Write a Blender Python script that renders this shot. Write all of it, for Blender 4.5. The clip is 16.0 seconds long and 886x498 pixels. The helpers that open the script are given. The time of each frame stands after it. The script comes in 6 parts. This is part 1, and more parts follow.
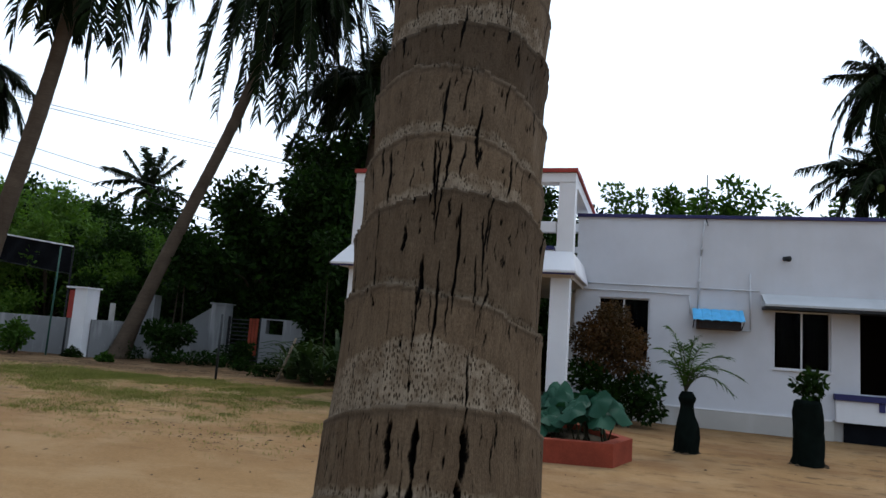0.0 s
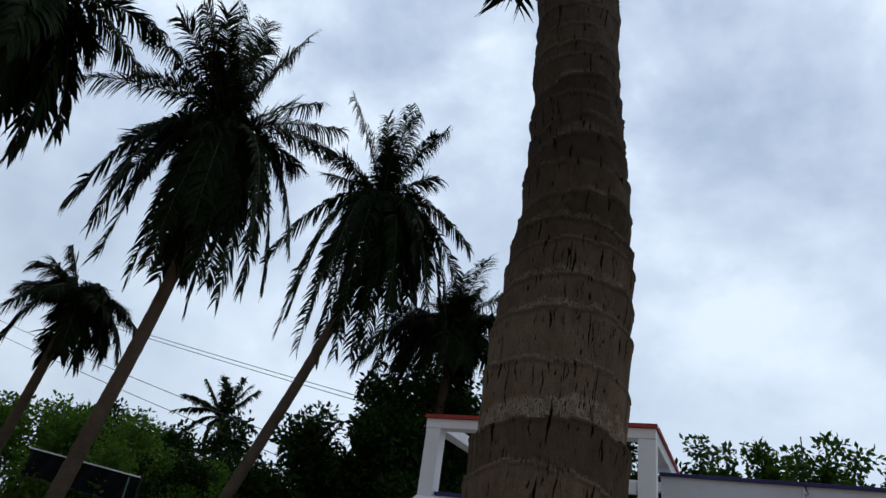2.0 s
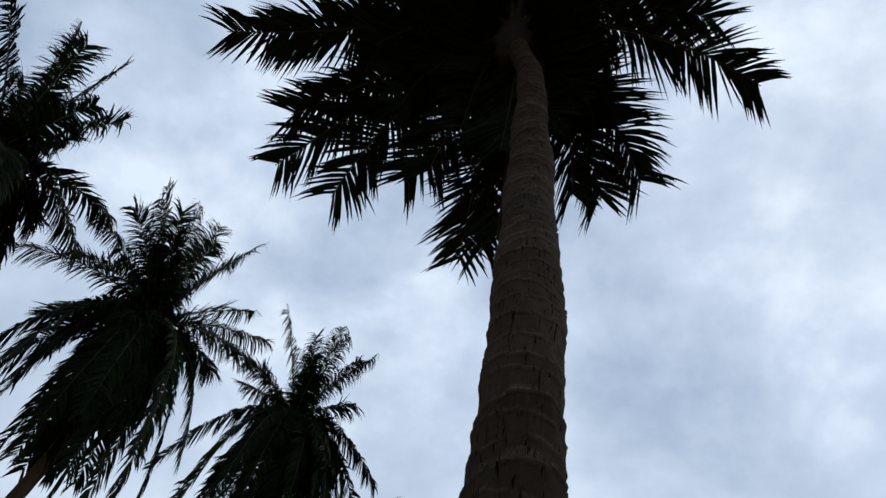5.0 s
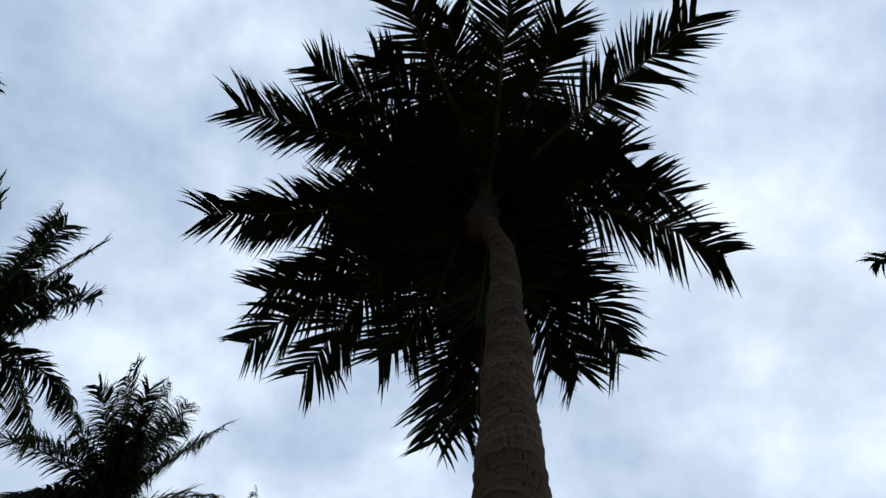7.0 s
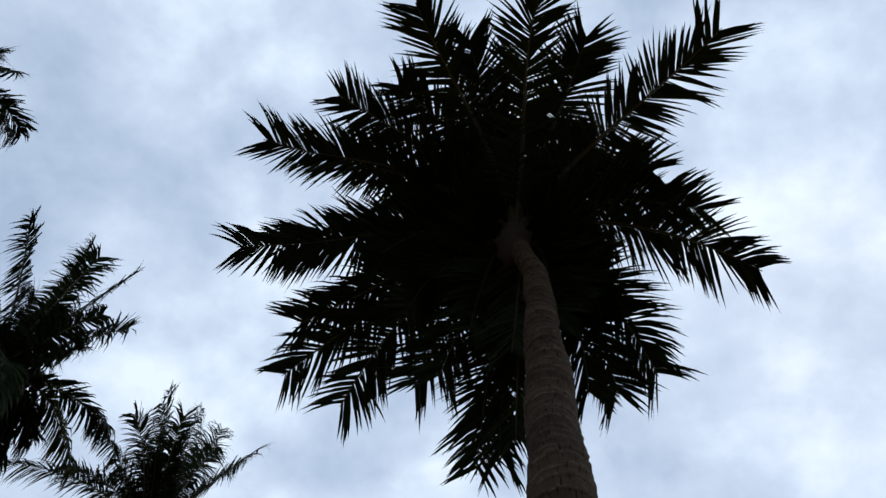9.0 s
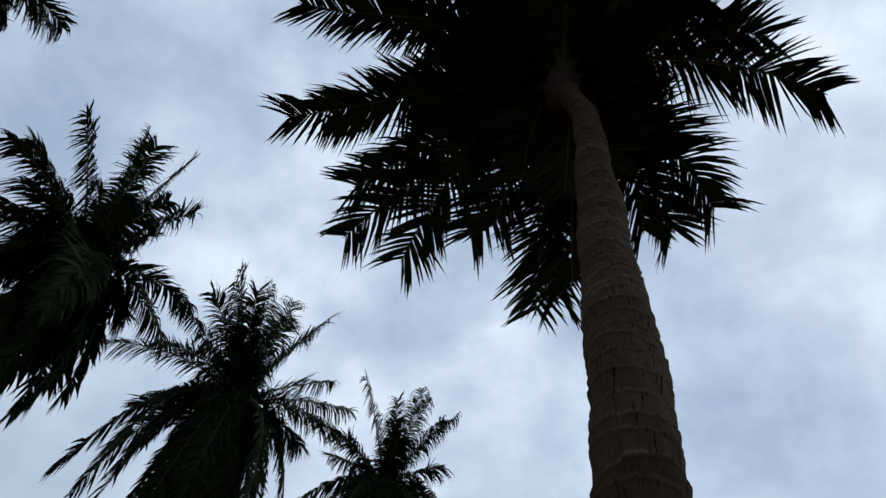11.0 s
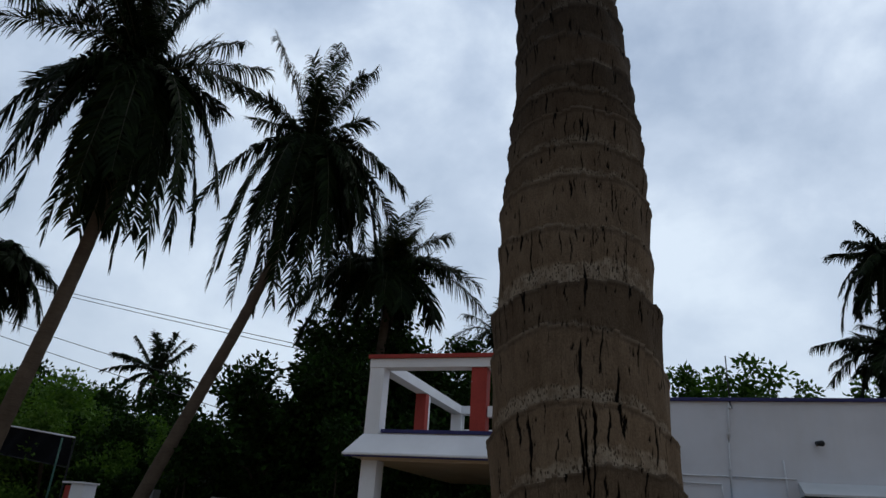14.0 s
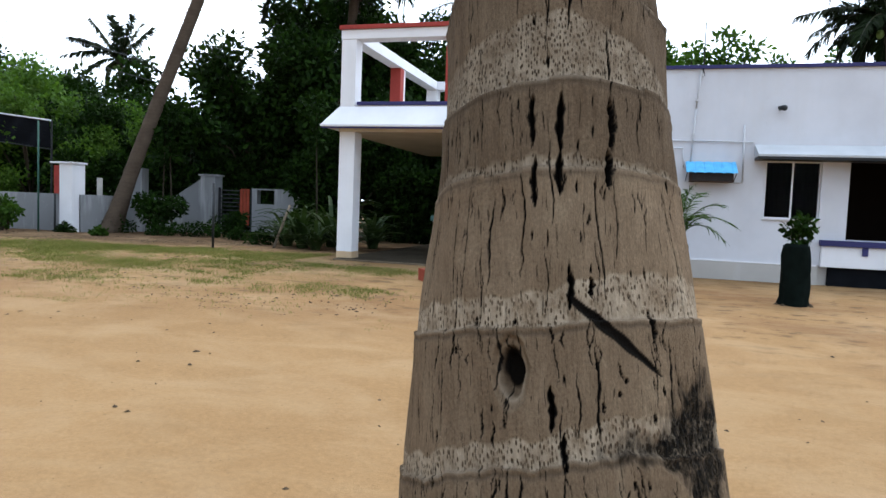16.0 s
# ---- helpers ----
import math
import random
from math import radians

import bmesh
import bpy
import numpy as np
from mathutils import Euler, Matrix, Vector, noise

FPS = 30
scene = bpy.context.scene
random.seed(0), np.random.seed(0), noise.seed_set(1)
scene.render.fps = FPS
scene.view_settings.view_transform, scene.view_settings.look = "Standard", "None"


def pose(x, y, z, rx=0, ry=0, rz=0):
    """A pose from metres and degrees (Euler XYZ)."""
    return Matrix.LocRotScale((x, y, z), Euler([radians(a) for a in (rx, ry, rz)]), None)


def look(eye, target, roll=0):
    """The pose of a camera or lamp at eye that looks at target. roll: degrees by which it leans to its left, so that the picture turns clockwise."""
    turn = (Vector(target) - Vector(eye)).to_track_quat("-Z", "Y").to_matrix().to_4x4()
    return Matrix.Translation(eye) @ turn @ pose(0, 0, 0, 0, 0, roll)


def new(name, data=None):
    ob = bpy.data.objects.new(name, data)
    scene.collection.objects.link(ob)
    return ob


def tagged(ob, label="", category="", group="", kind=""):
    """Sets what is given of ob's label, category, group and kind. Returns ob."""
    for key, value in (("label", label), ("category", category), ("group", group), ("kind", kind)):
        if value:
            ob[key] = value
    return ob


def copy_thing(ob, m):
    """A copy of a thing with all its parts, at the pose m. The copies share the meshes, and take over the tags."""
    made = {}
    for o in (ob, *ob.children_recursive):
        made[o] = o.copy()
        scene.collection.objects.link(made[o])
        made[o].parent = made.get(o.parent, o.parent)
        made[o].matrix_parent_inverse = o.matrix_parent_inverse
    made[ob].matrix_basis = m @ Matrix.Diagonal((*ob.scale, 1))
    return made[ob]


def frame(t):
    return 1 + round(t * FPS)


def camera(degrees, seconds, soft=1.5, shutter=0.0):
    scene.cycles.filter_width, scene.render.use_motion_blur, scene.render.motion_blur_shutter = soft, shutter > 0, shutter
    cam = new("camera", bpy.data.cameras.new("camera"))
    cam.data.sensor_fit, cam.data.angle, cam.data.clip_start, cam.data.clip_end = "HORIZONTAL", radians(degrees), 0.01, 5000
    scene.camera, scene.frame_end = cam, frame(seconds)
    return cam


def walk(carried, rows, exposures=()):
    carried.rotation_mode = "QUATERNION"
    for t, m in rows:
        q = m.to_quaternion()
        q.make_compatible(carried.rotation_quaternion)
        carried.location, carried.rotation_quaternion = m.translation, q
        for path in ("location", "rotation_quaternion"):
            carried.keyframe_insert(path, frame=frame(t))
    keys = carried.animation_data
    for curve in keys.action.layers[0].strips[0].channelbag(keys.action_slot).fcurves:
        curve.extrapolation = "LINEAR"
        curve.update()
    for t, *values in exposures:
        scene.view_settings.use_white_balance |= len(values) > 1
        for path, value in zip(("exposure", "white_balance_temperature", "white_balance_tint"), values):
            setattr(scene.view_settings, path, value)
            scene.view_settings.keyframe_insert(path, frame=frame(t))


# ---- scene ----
# The camera and its way: seconds, x, y, z, and three turns in degrees.
cam = camera(66.74, 16.0)
PATH = [
    (0.0, -0.037, -0.058, 1.511, 97.30, -4.10, 16.85),
    (0.5, -0.033, -0.078, 1.562, 103.05, -3.62, 15.94),
    (1.0, -0.021, -0.110, 1.606, 107.87, -3.42, 16.24),
    (1.5, -0.009, -0.142, 1.659, 112.81, -4.73, 20.95),
    (2.0, -0.035, -0.183, 1.687, 116.66, -7.78, 22.02),
    (2.5, -0.055, -0.194, 1.744, 126.12, -10.03, 16.92),
    (3.0, -0.095, -0.248, 1.766, 133.43, -11.32, 19.13),
    (3.2, -0.105, -0.240, 1.790, 134.12, -13.23, 21.50),
    (5.3, -0.089, -0.253, 1.851, 139.28, -10.72, 8.13),
    (5.5, -0.090, -0.227, 1.882, 141.20, -10.05, 6.55),
    (6.0, -0.082, -0.267, 1.882, 144.82, -8.34, 6.25),
    (6.5, -0.097, -0.252, 1.934, 148.53, -9.15, 9.44),
    (7.0, -0.103, -0.273, 1.971, 151.87, -9.05, 11.07),
    (7.5, -0.098, -0.336, 1.976, 153.15, -9.42, 12.18),
    (8.0, -0.104, -0.383, 1.981, 153.40, -9.29, 13.26),
    (8.2, -0.118, -0.385, 1.987, 153.33, -9.26, 13.43),
    (10.3, -0.163, -0.307, 1.927, 145.23, -11.15, 16.83),
    (10.5, -0.147, -0.295, 1.906, 142.71, -10.90, 18.44),
    (11.0, -0.143, -0.269, 1.874, 140.53, -11.29, 20.06),
    (11.5, -0.156, -0.236, 1.824, 135.30, -10.02, 20.69),
    (12.0, -0.153, -0.210, 1.789, 130.57, -7.86, 22.04),
    (12.5, -0.150, -0.191, 1.752, 126.22, -6.30, 22.92),
    (13.0, -0.165, -0.162, 1.712, 122.17, -6.03, 19.76),
    (13.5, -0.184, -0.133, 1.676, 118.42, -5.07, 17.94),
    (14.0, -0.189, -0.113, 1.604, 112.45, -3.47, 17.59),
    (14.5, -0.196, -0.084, 1.540, 105.68, -3.28, 17.44),
    (15.0, -0.201, -0.041, 1.473, 98.97, -2.86, 16.93),
    (15.5, -0.192, -0.037, 1.400, 92.68, -2.28, 15.96),
    (16.0, -0.179, -0.056, 1.320, 86.34, -2.25, 15.77),
]
EXPO = [(0.0, 1.0), (0.5, 0.65), (1.0, 0.33), (1.5, 0.15), (2.0, 0.1), (3.0, 0.0), (5.6, 0.05), (7.0, 0.15), (8.2, 0.18), (11.0, 0.0), (12.5, -0.05), (13.5, -0.08), (14.2, 0.05),
        (14.5, 0.33), (14.8, 0.65), (15.1, 0.9), (15.5, 1.45), (16.0, 2.0)]
walk(cam, [(t, pose(*p)) for t, *p in PATH], EXPO)

# ---- world and sun: an overcast afternoon ----
world = bpy.data.worlds.new("overcast_sky")
scene.world = world
world.use_nodes = True
wn, wl = world.node_tree.nodes, world.node_tree.links
wn.clear()


def wnode(kind, **values):
    n = wn.new(kind)
    for k, v in values.items():
        n.inputs[k].default_value = v
    return n


w_out = wn.new("ShaderNodeOutputWorld")
w_sky = wn.new("ShaderNodeTexSky")
w_sky.sky_type, w_sky.sun_disc = "NISHITA", False
w_sky.sun_elevation, w_sky.sun_rotation = radians(55), radians(25)
w_clear = wnode("ShaderNodeBackground", Strength=0.1)
wl.new(w_sky.outputs[0], w_clear.inputs["Color"])
w_co = wn.new("ShaderNodeTexCoord")
w_map = wn.new("ShaderNodeMapping")
w_map.inputs["Scale"].default_value = (1.0, 1.0, 1.25)
wl.new(w_co.outputs["Generated"], w_map.inputs["Vector"])
w_n1 = wnode("ShaderNodeTexNoise", Scale=3.4, Detail=6.0, Roughness=0.52, Distortion=0.25)
w_n2 = wnode("ShaderNodeTexNoise", Scale=9.0, Detail=5.0, Roughness=0.55)
wl.new(w_map.outputs[0], w_n1.inputs["Vector"])
wl.new(w_map.outputs[0], w_n2.inputs["Vector"])
w_mixn = wn.new("ShaderNodeMix")
w_mixn.inputs[0].default_value = 0.3
wl.new(w_n1.outputs["Fac"], w_mixn.inputs[2])
wl.new(w_n2.outputs["Fac"], w_mixn.inputs[3])
w_ramp = wn.new("ShaderNodeValToRGB")
w_ramp.color_ramp.elements[0].position, w_ramp.color_ramp.elements[0].color = 0.36, (0.39, 0.495, 0.66, 1)
w_ramp.color_ramp.elements[1].position, w_ramp.color_ramp.elements[1].color = 0.63, (0.80, 0.915, 1.05, 1)
mid = w_ramp.color_ramp.elements.new(0.5)
mid.color = (0.565, 0.675, 0.84, 1)
wl.new(w_mixn.outputs[0], w_ramp.inputs[0])
w_sep = wn.new("ShaderNodeSeparateXYZ")
wl.new(w_co.outputs["Generated"], w_sep.inputs[0])
w_low = wn.new("ShaderNodeValToRGB")
w_low.color_ramp.elements[0].position, w_low.color_ramp.elements[0].color = 0.10, (0.65, 0.65, 0.65, 1)
w_low.color_ramp.elements[1].position, w_low.color_ramp.elements[1].color = 0.62, (0, 0, 0, 1)
wl.new(w_sep.outputs["Z"], w_low.inputs[0])
w_pale = wn.new("ShaderNodeMix")
w_pale.data_type = "RGBA"
w_pale.inputs[7].default_value = (0.68, 0.785, 0.90, 1)
wl.new(w_low.outputs[0], w_pale.inputs[0])
wl.new(w_ramp.outputs[0], w_pale.inputs[6])
# The cloud sheet is brighter round the hidden sun and duller on the far side of the sky.
w_dot = wn.new("ShaderNodeVectorMath")
w_dot.operation = "DOT_PRODUCT"
w_dot.inputs[1].default_value = Vector((10, 36, 50)).normalized()
wl.new(w_co.outputs["Generated"], w_dot.inputs[0])
w_glow = wn.new("ShaderNodeMapRange")
w_glow.interpolation_type = "SMOOTHSTEP"
for k_, v_ in (("From Min", -0.6), ("From Max", 0.62), ("To Min", 0.3), ("To Max", 1.0)):
    w_glow.inputs[k_].default_value = v_
wl.new(w_dot.outputs["Value"], w_glow.inputs["Value"])
w_cloud = wnode("ShaderNodeBackground", Strength=1.0)
wl.new(w_pale.outputs[2], w_cloud.inputs["Color"])
wl.new(w_glow.outputs[0], w_cloud.inputs["Strength"])
w_mix = wn.new("ShaderNodeMixShader")
w_mix.inputs[0].default_value = 0.93
wl.new(w_clear.outputs[0], w_mix.inputs[1])
wl.new(w_cloud.outputs[0], w_mix.inputs[2])
wl.new(w_mix.outputs[0], w_out.inputs[0])

sun = new("sun", bpy.data.lights.new("sun", "SUN"))
sun.data.energy, sun.data.angle, sun.data.color = 0.5, radians(30), (1.0, 0.96, 0.9)
sun.matrix_world = look((10, 26, 50), (0, 0, 0))


# ---- materials ----
class Nodes:
    def __init__(self, name):
        self.mat = bpy.data.materials.new(name)
        self.mat.use_nodes = True
        self.n, self.l = self.mat.node_tree.nodes, self.mat.node_tree.links
        self.bsdf = self.n["Principled BSDF"]
        self.out = self.n["Material Output"]
        self.co = self.n.new("ShaderNodeTexCoord").outputs["Object"]

    def node(self, kind, **values):
        n = self.n.new(kind)
        for k, v in values.items():
            n.inputs[k].default_value = v
        return n

    def link(self, a, b):
        self.l.new(a, b)

    def stretch(self, src, scale):
        m = self.n.new("ShaderNodeMapping")
        m.inputs["Scale"].default_value = scale
        self.link(src, m.inputs["Vector"])
        return m.outputs[0]

    def noise(self, scale, detail=4.0, rough=0.55, src=None, distort=0.0):
        n = self.node("ShaderNodeTexNoise", Scale=scale, Detail=detail, Roughness=rough, Distortion=distort)
        self.link(src or self.co, n.inputs["Vector"])
        return n.outputs["Fac"]

    def ramp(self, src, stops):
        r = self.n.new("ShaderNodeValToRGB")
        el = r.color_ramp.elements
        while len(el) < len(stops):
            el.new(0.5)
        for e, (p, c) in zip(el, stops):
            e.position, e.color = p, (*c, 1) if len(c) == 3 else c
        self.link(src, r.inputs[0])
        return r.outputs[0]

    def mix(self, fac, a, b, how="MIX"):
        m = self.n.new("ShaderNodeMix")
        m.data_type, m.blend_type = "RGBA", how
        for i, v in ((0, fac), (6, a), (7, b)):
            if isinstance(v, (int, float)):
                m.inputs[i].default_value = v if i == 0 else (v, v, v, 1)
            elif isinstance(v, tuple):
                m.inputs[i].default_value = (*v, 1)
            else:
                self.link(v, m.inputs[i])
        return m.outputs[2]

    def math(self, op, a, b=0.0):
        m = self.n.new("ShaderNodeMath")
        m.operation = op
        for i, v in enumerate((a, b)):
            if isinstance(v, (int, float)):
                m.inputs[i].default_value = v
            else:
                self.link(v, m.inputs[i])
        return m.outputs[0]

    def bump(self, height, strength, distance, under=None):
        b = self.node("ShaderNodeBump", Strength=strength, Distance=distance)
        self.link(height, b.inputs["Height"])
        if under:
            self.link(under, b.inputs["Normal"])
        self.link(b.outputs[0], self.bsdf.inputs["Normal"])
        return b.outputs[0]

    def done(self, colour, rough=0.8, metal=0.0):
        if isinstance(colour, tuple):
            self.bsdf.inputs["Base Color"].default_value = (*colour, 1)
        else:
            self.link(colour, self.bsdf.inputs["Base Color"])
        if isinstance(rough, (int, float)):
            self.bsdf.inputs["Roughness"].default_value = rough
        else:
            self.link(rough, self.bsdf.inputs["Roughness"])
        self.bsdf.inputs["Metallic"].default_value = metal
        return self.mat


def b3(c, k):
    return tuple(min(1.0, v * k) for v in c)


def plain(name, c, rough=0.7, metal=0.0, coarse=1.5, fine=40.0, var=0.25, relief=0.15, depth=0.004, spec=0.15):
    """A surface of one stuff, varied at two scales, with a fine relief."""
    k = Nodes(name)
    a = k.ramp(k.noise(coarse), [(0.3, b3(c, 1 - var)), (0.7, b3(c, 1 + var * 0.6))])
    f = k.noise(fine, 6.0, 0.6)
    col = k.mix(0.35, a, k.ramp(f, [(0.3, b3(c, 1 - var)), (0.7, b3(c, 1 + var))]))
    k.bump(f, relief, depth)
    k.bsdf.inputs["Specular IOR Level"].default_value = spec
    return k.done(col, rough, metal)


def foliage(name, dark, light, thin=0.22, rough=0.55, gloss=0.12):
    k = Nodes(name)
    info = k.n.new("ShaderNodeNewGeometry")
    r = info.outputs["Random Per Island"]
    col = k.ramp(r, [(0.0, dark), (0.6, b3(dark, 1.5)), (1.0, light)])
    col = k.mix(0.4, col, k.ramp(k.noise(2.0), [(0.3, dark), (0.7, light)]))
    m = k.done(col, rough)
    k.bsdf.inputs["Specular IOR Level"].default_value = gloss
    tr = k.n.new("ShaderNodeBsdfTranslucent")
    k.link(k.mix(1.0, col, (1.3, 1.5, 0.7), "MULTIPLY"), tr.inputs["Color"])
    mx = k.n.new("ShaderNodeMixShader")
    mx.inputs[0].default_value = thin
    k.link(k.bsdf.outputs[0], mx.inputs[1])
    k.link(tr.outputs[0], mx.inputs[2])
    k.link(mx.outputs[0], k.out.inputs[0])
    return m


def make_bark():
    """Grey-brown coconut bark: smooth internodes, pitted leaf scars, vertical fissures."""
    k = Nodes("coconut_bark")
    skin, band, crack, stain = (k.node("ShaderNodeAttribute") for _ in range(4))
    skin.attribute_name, band.attribute_name, crack.attribute_name, stain.attribute_name = "skin", "band", "crack", "stain"
    uv = skin.outputs["Vector"]
    big = k.noise(5.0, 5.0, 0.6, uv, 0.6)
    blotch = k.noise(1.0, 7.0, 0.7, k.stretch(uv, (26, 18, 1)), 0.5)
    streak = k.noise(1.0, 6.0, 0.65, k.stretch(uv, (70, 12, 1)))
    fibre = k.noise(1.0, 4.0, 0.6, k.stretch(uv, (620, 60, 1)))
    grain = k.noise(300.0, 6.0, 0.7, uv)
    wood = k.ramp(big, [(0.25, (0.074, 0.048, 0.025)), (0.5, (0.110, 0.074, 0.042)), (0.75, (0.153, 0.110, 0.064))])
    wood = k.mix(0.5, wood, k.ramp(blotch, [(0.3, (0.068, 0.043, 0.023)), (0.55, (0.118, 0.079, 0.045)), (0.75, (0.188, 0.140, 0.083))]))
    wood = k.mix(0.3, wood, k.ramp(streak, [(0.3, (0.056, 0.036, 0.019)), (0.7, (0.178, 0.129, 0.076))]))
    wood = k.mix(0.26, wood, k.ramp(fibre, [(0.28, (0.2, 0.19, 0.18)), (0.72, (0.76, 0.75, 0.74))]), "OVERLAY")
    wood = k.mix(0.55, wood, k.ramp(grain, [(0.3, (0.25, 0.24, 0.23)), (0.7, (0.72, 0.71, 0.70))]), "OVERLAY")
    pits = k.node("ShaderNodeTexVoronoi", Scale=1.0, Randomness=0.9)
    k.link(k.stretch(uv, (370, 165, 1)), pits.inputs["Vector"])
    pit = k.ramp(pits.outputs["Distance"], [(0.22, (0, 0, 0)), (0.42, (1, 1, 1))])
    scar = k.mix(pit, (0.041, 0.027, 0.015), k.mix(streak, (0.145, 0.107, 0.066), (0.290, 0.225, 0.146)))
    scar = k.mix(0.35, scar, k.ramp(fibre, [(0.3, (0.2, 0.2, 0.2)), (0.7, (0.75, 0.75, 0.75))]), "OVERLAY")
    patchy = k.ramp(k.noise(1.0, 5.0, 0.65, k.stretch(uv, (45, 30, 1))), [(0.36, (0.15, 0.15, 0.15)), (0.58, (1, 1, 1))])
    col = k.mix(k.math("MULTIPLY", band.outputs["Fac"], patchy), wood, scar)
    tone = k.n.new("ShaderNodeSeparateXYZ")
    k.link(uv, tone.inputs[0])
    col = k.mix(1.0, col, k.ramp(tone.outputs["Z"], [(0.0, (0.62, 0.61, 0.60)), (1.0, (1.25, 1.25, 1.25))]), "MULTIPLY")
    lip = k.node("ShaderNodeAttribute")
    lip.attribute_name = "lip"
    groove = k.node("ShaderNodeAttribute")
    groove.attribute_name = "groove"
    # Ring edges: pale ledge line; shadow line beneath painted in by the groove mask.
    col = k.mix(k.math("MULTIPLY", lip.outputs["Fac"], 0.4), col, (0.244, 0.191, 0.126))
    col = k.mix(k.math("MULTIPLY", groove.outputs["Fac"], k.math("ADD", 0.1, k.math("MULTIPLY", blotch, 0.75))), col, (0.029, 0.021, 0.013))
    check = k.ramp(k.noise(1.0, 3.0, 0.55, k.stretch(uv, (430, 36, 1)), 0.2), [(0.645, (0, 0, 0)), (0.675, (1, 1, 1))])
    col = k.mix(k.math("MULTIPLY", check, 0.8), col, (0.023, 0.015, 0.008))
    # Near-black colour in cracks and knot hole paints the shade of their depth.
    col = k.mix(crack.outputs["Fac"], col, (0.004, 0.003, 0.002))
    char = k.ramp(k.noise(1.0, 6.0, 0.75, k.stretch(uv, (210, 120, 1)), 0.6), [(0.4, (0.003, 0.0025, 0.002)), (0.58, (0.014, 0.010, 0.006)), (0.72, (0.075, 0.052, 0.030))])
    col = k.mix(k.math("MULTIPLY", stain.outputs["Fac"], k.ramp(k.noise(120.0, 6.0, 0.75, uv), [(0.5, (1, 1, 1)), (0.68, (0.45, 0.45, 0.45))])), col, char)
    h = k.math("ADD", k.math("MULTIPLY", fibre, 0.4), k.math("MULTIPLY", grain, 0.8))
    h = k.math("ADD", h, k.math("MULTIPLY", blotch, 0.35))
    h = k.math("SUBTRACT", h, k.math("MULTIPLY", check, 0.9))
    hb = k.math("MULTIPLY", k.math("SUBTRACT", pit, 1.0), k.math("MULTIPLY", band.outputs["Fac"], 1.2))
    k.bump(k.math("ADD", h, hb), 0.7, 0.0025)
    k.bsdf.inputs["Specular IOR Level"].default_value = 0.06
    # Shade painted into the bark colour: darker with height up to 2.5 m.
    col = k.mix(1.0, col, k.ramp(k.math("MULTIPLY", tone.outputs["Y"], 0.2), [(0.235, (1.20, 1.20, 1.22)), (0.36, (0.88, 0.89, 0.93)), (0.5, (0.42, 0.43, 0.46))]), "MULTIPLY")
    col = k.mix(1.0, col, (0.93, 0.96, 1.04), "MULTIPLY")
    return k.done(col, 0.95)


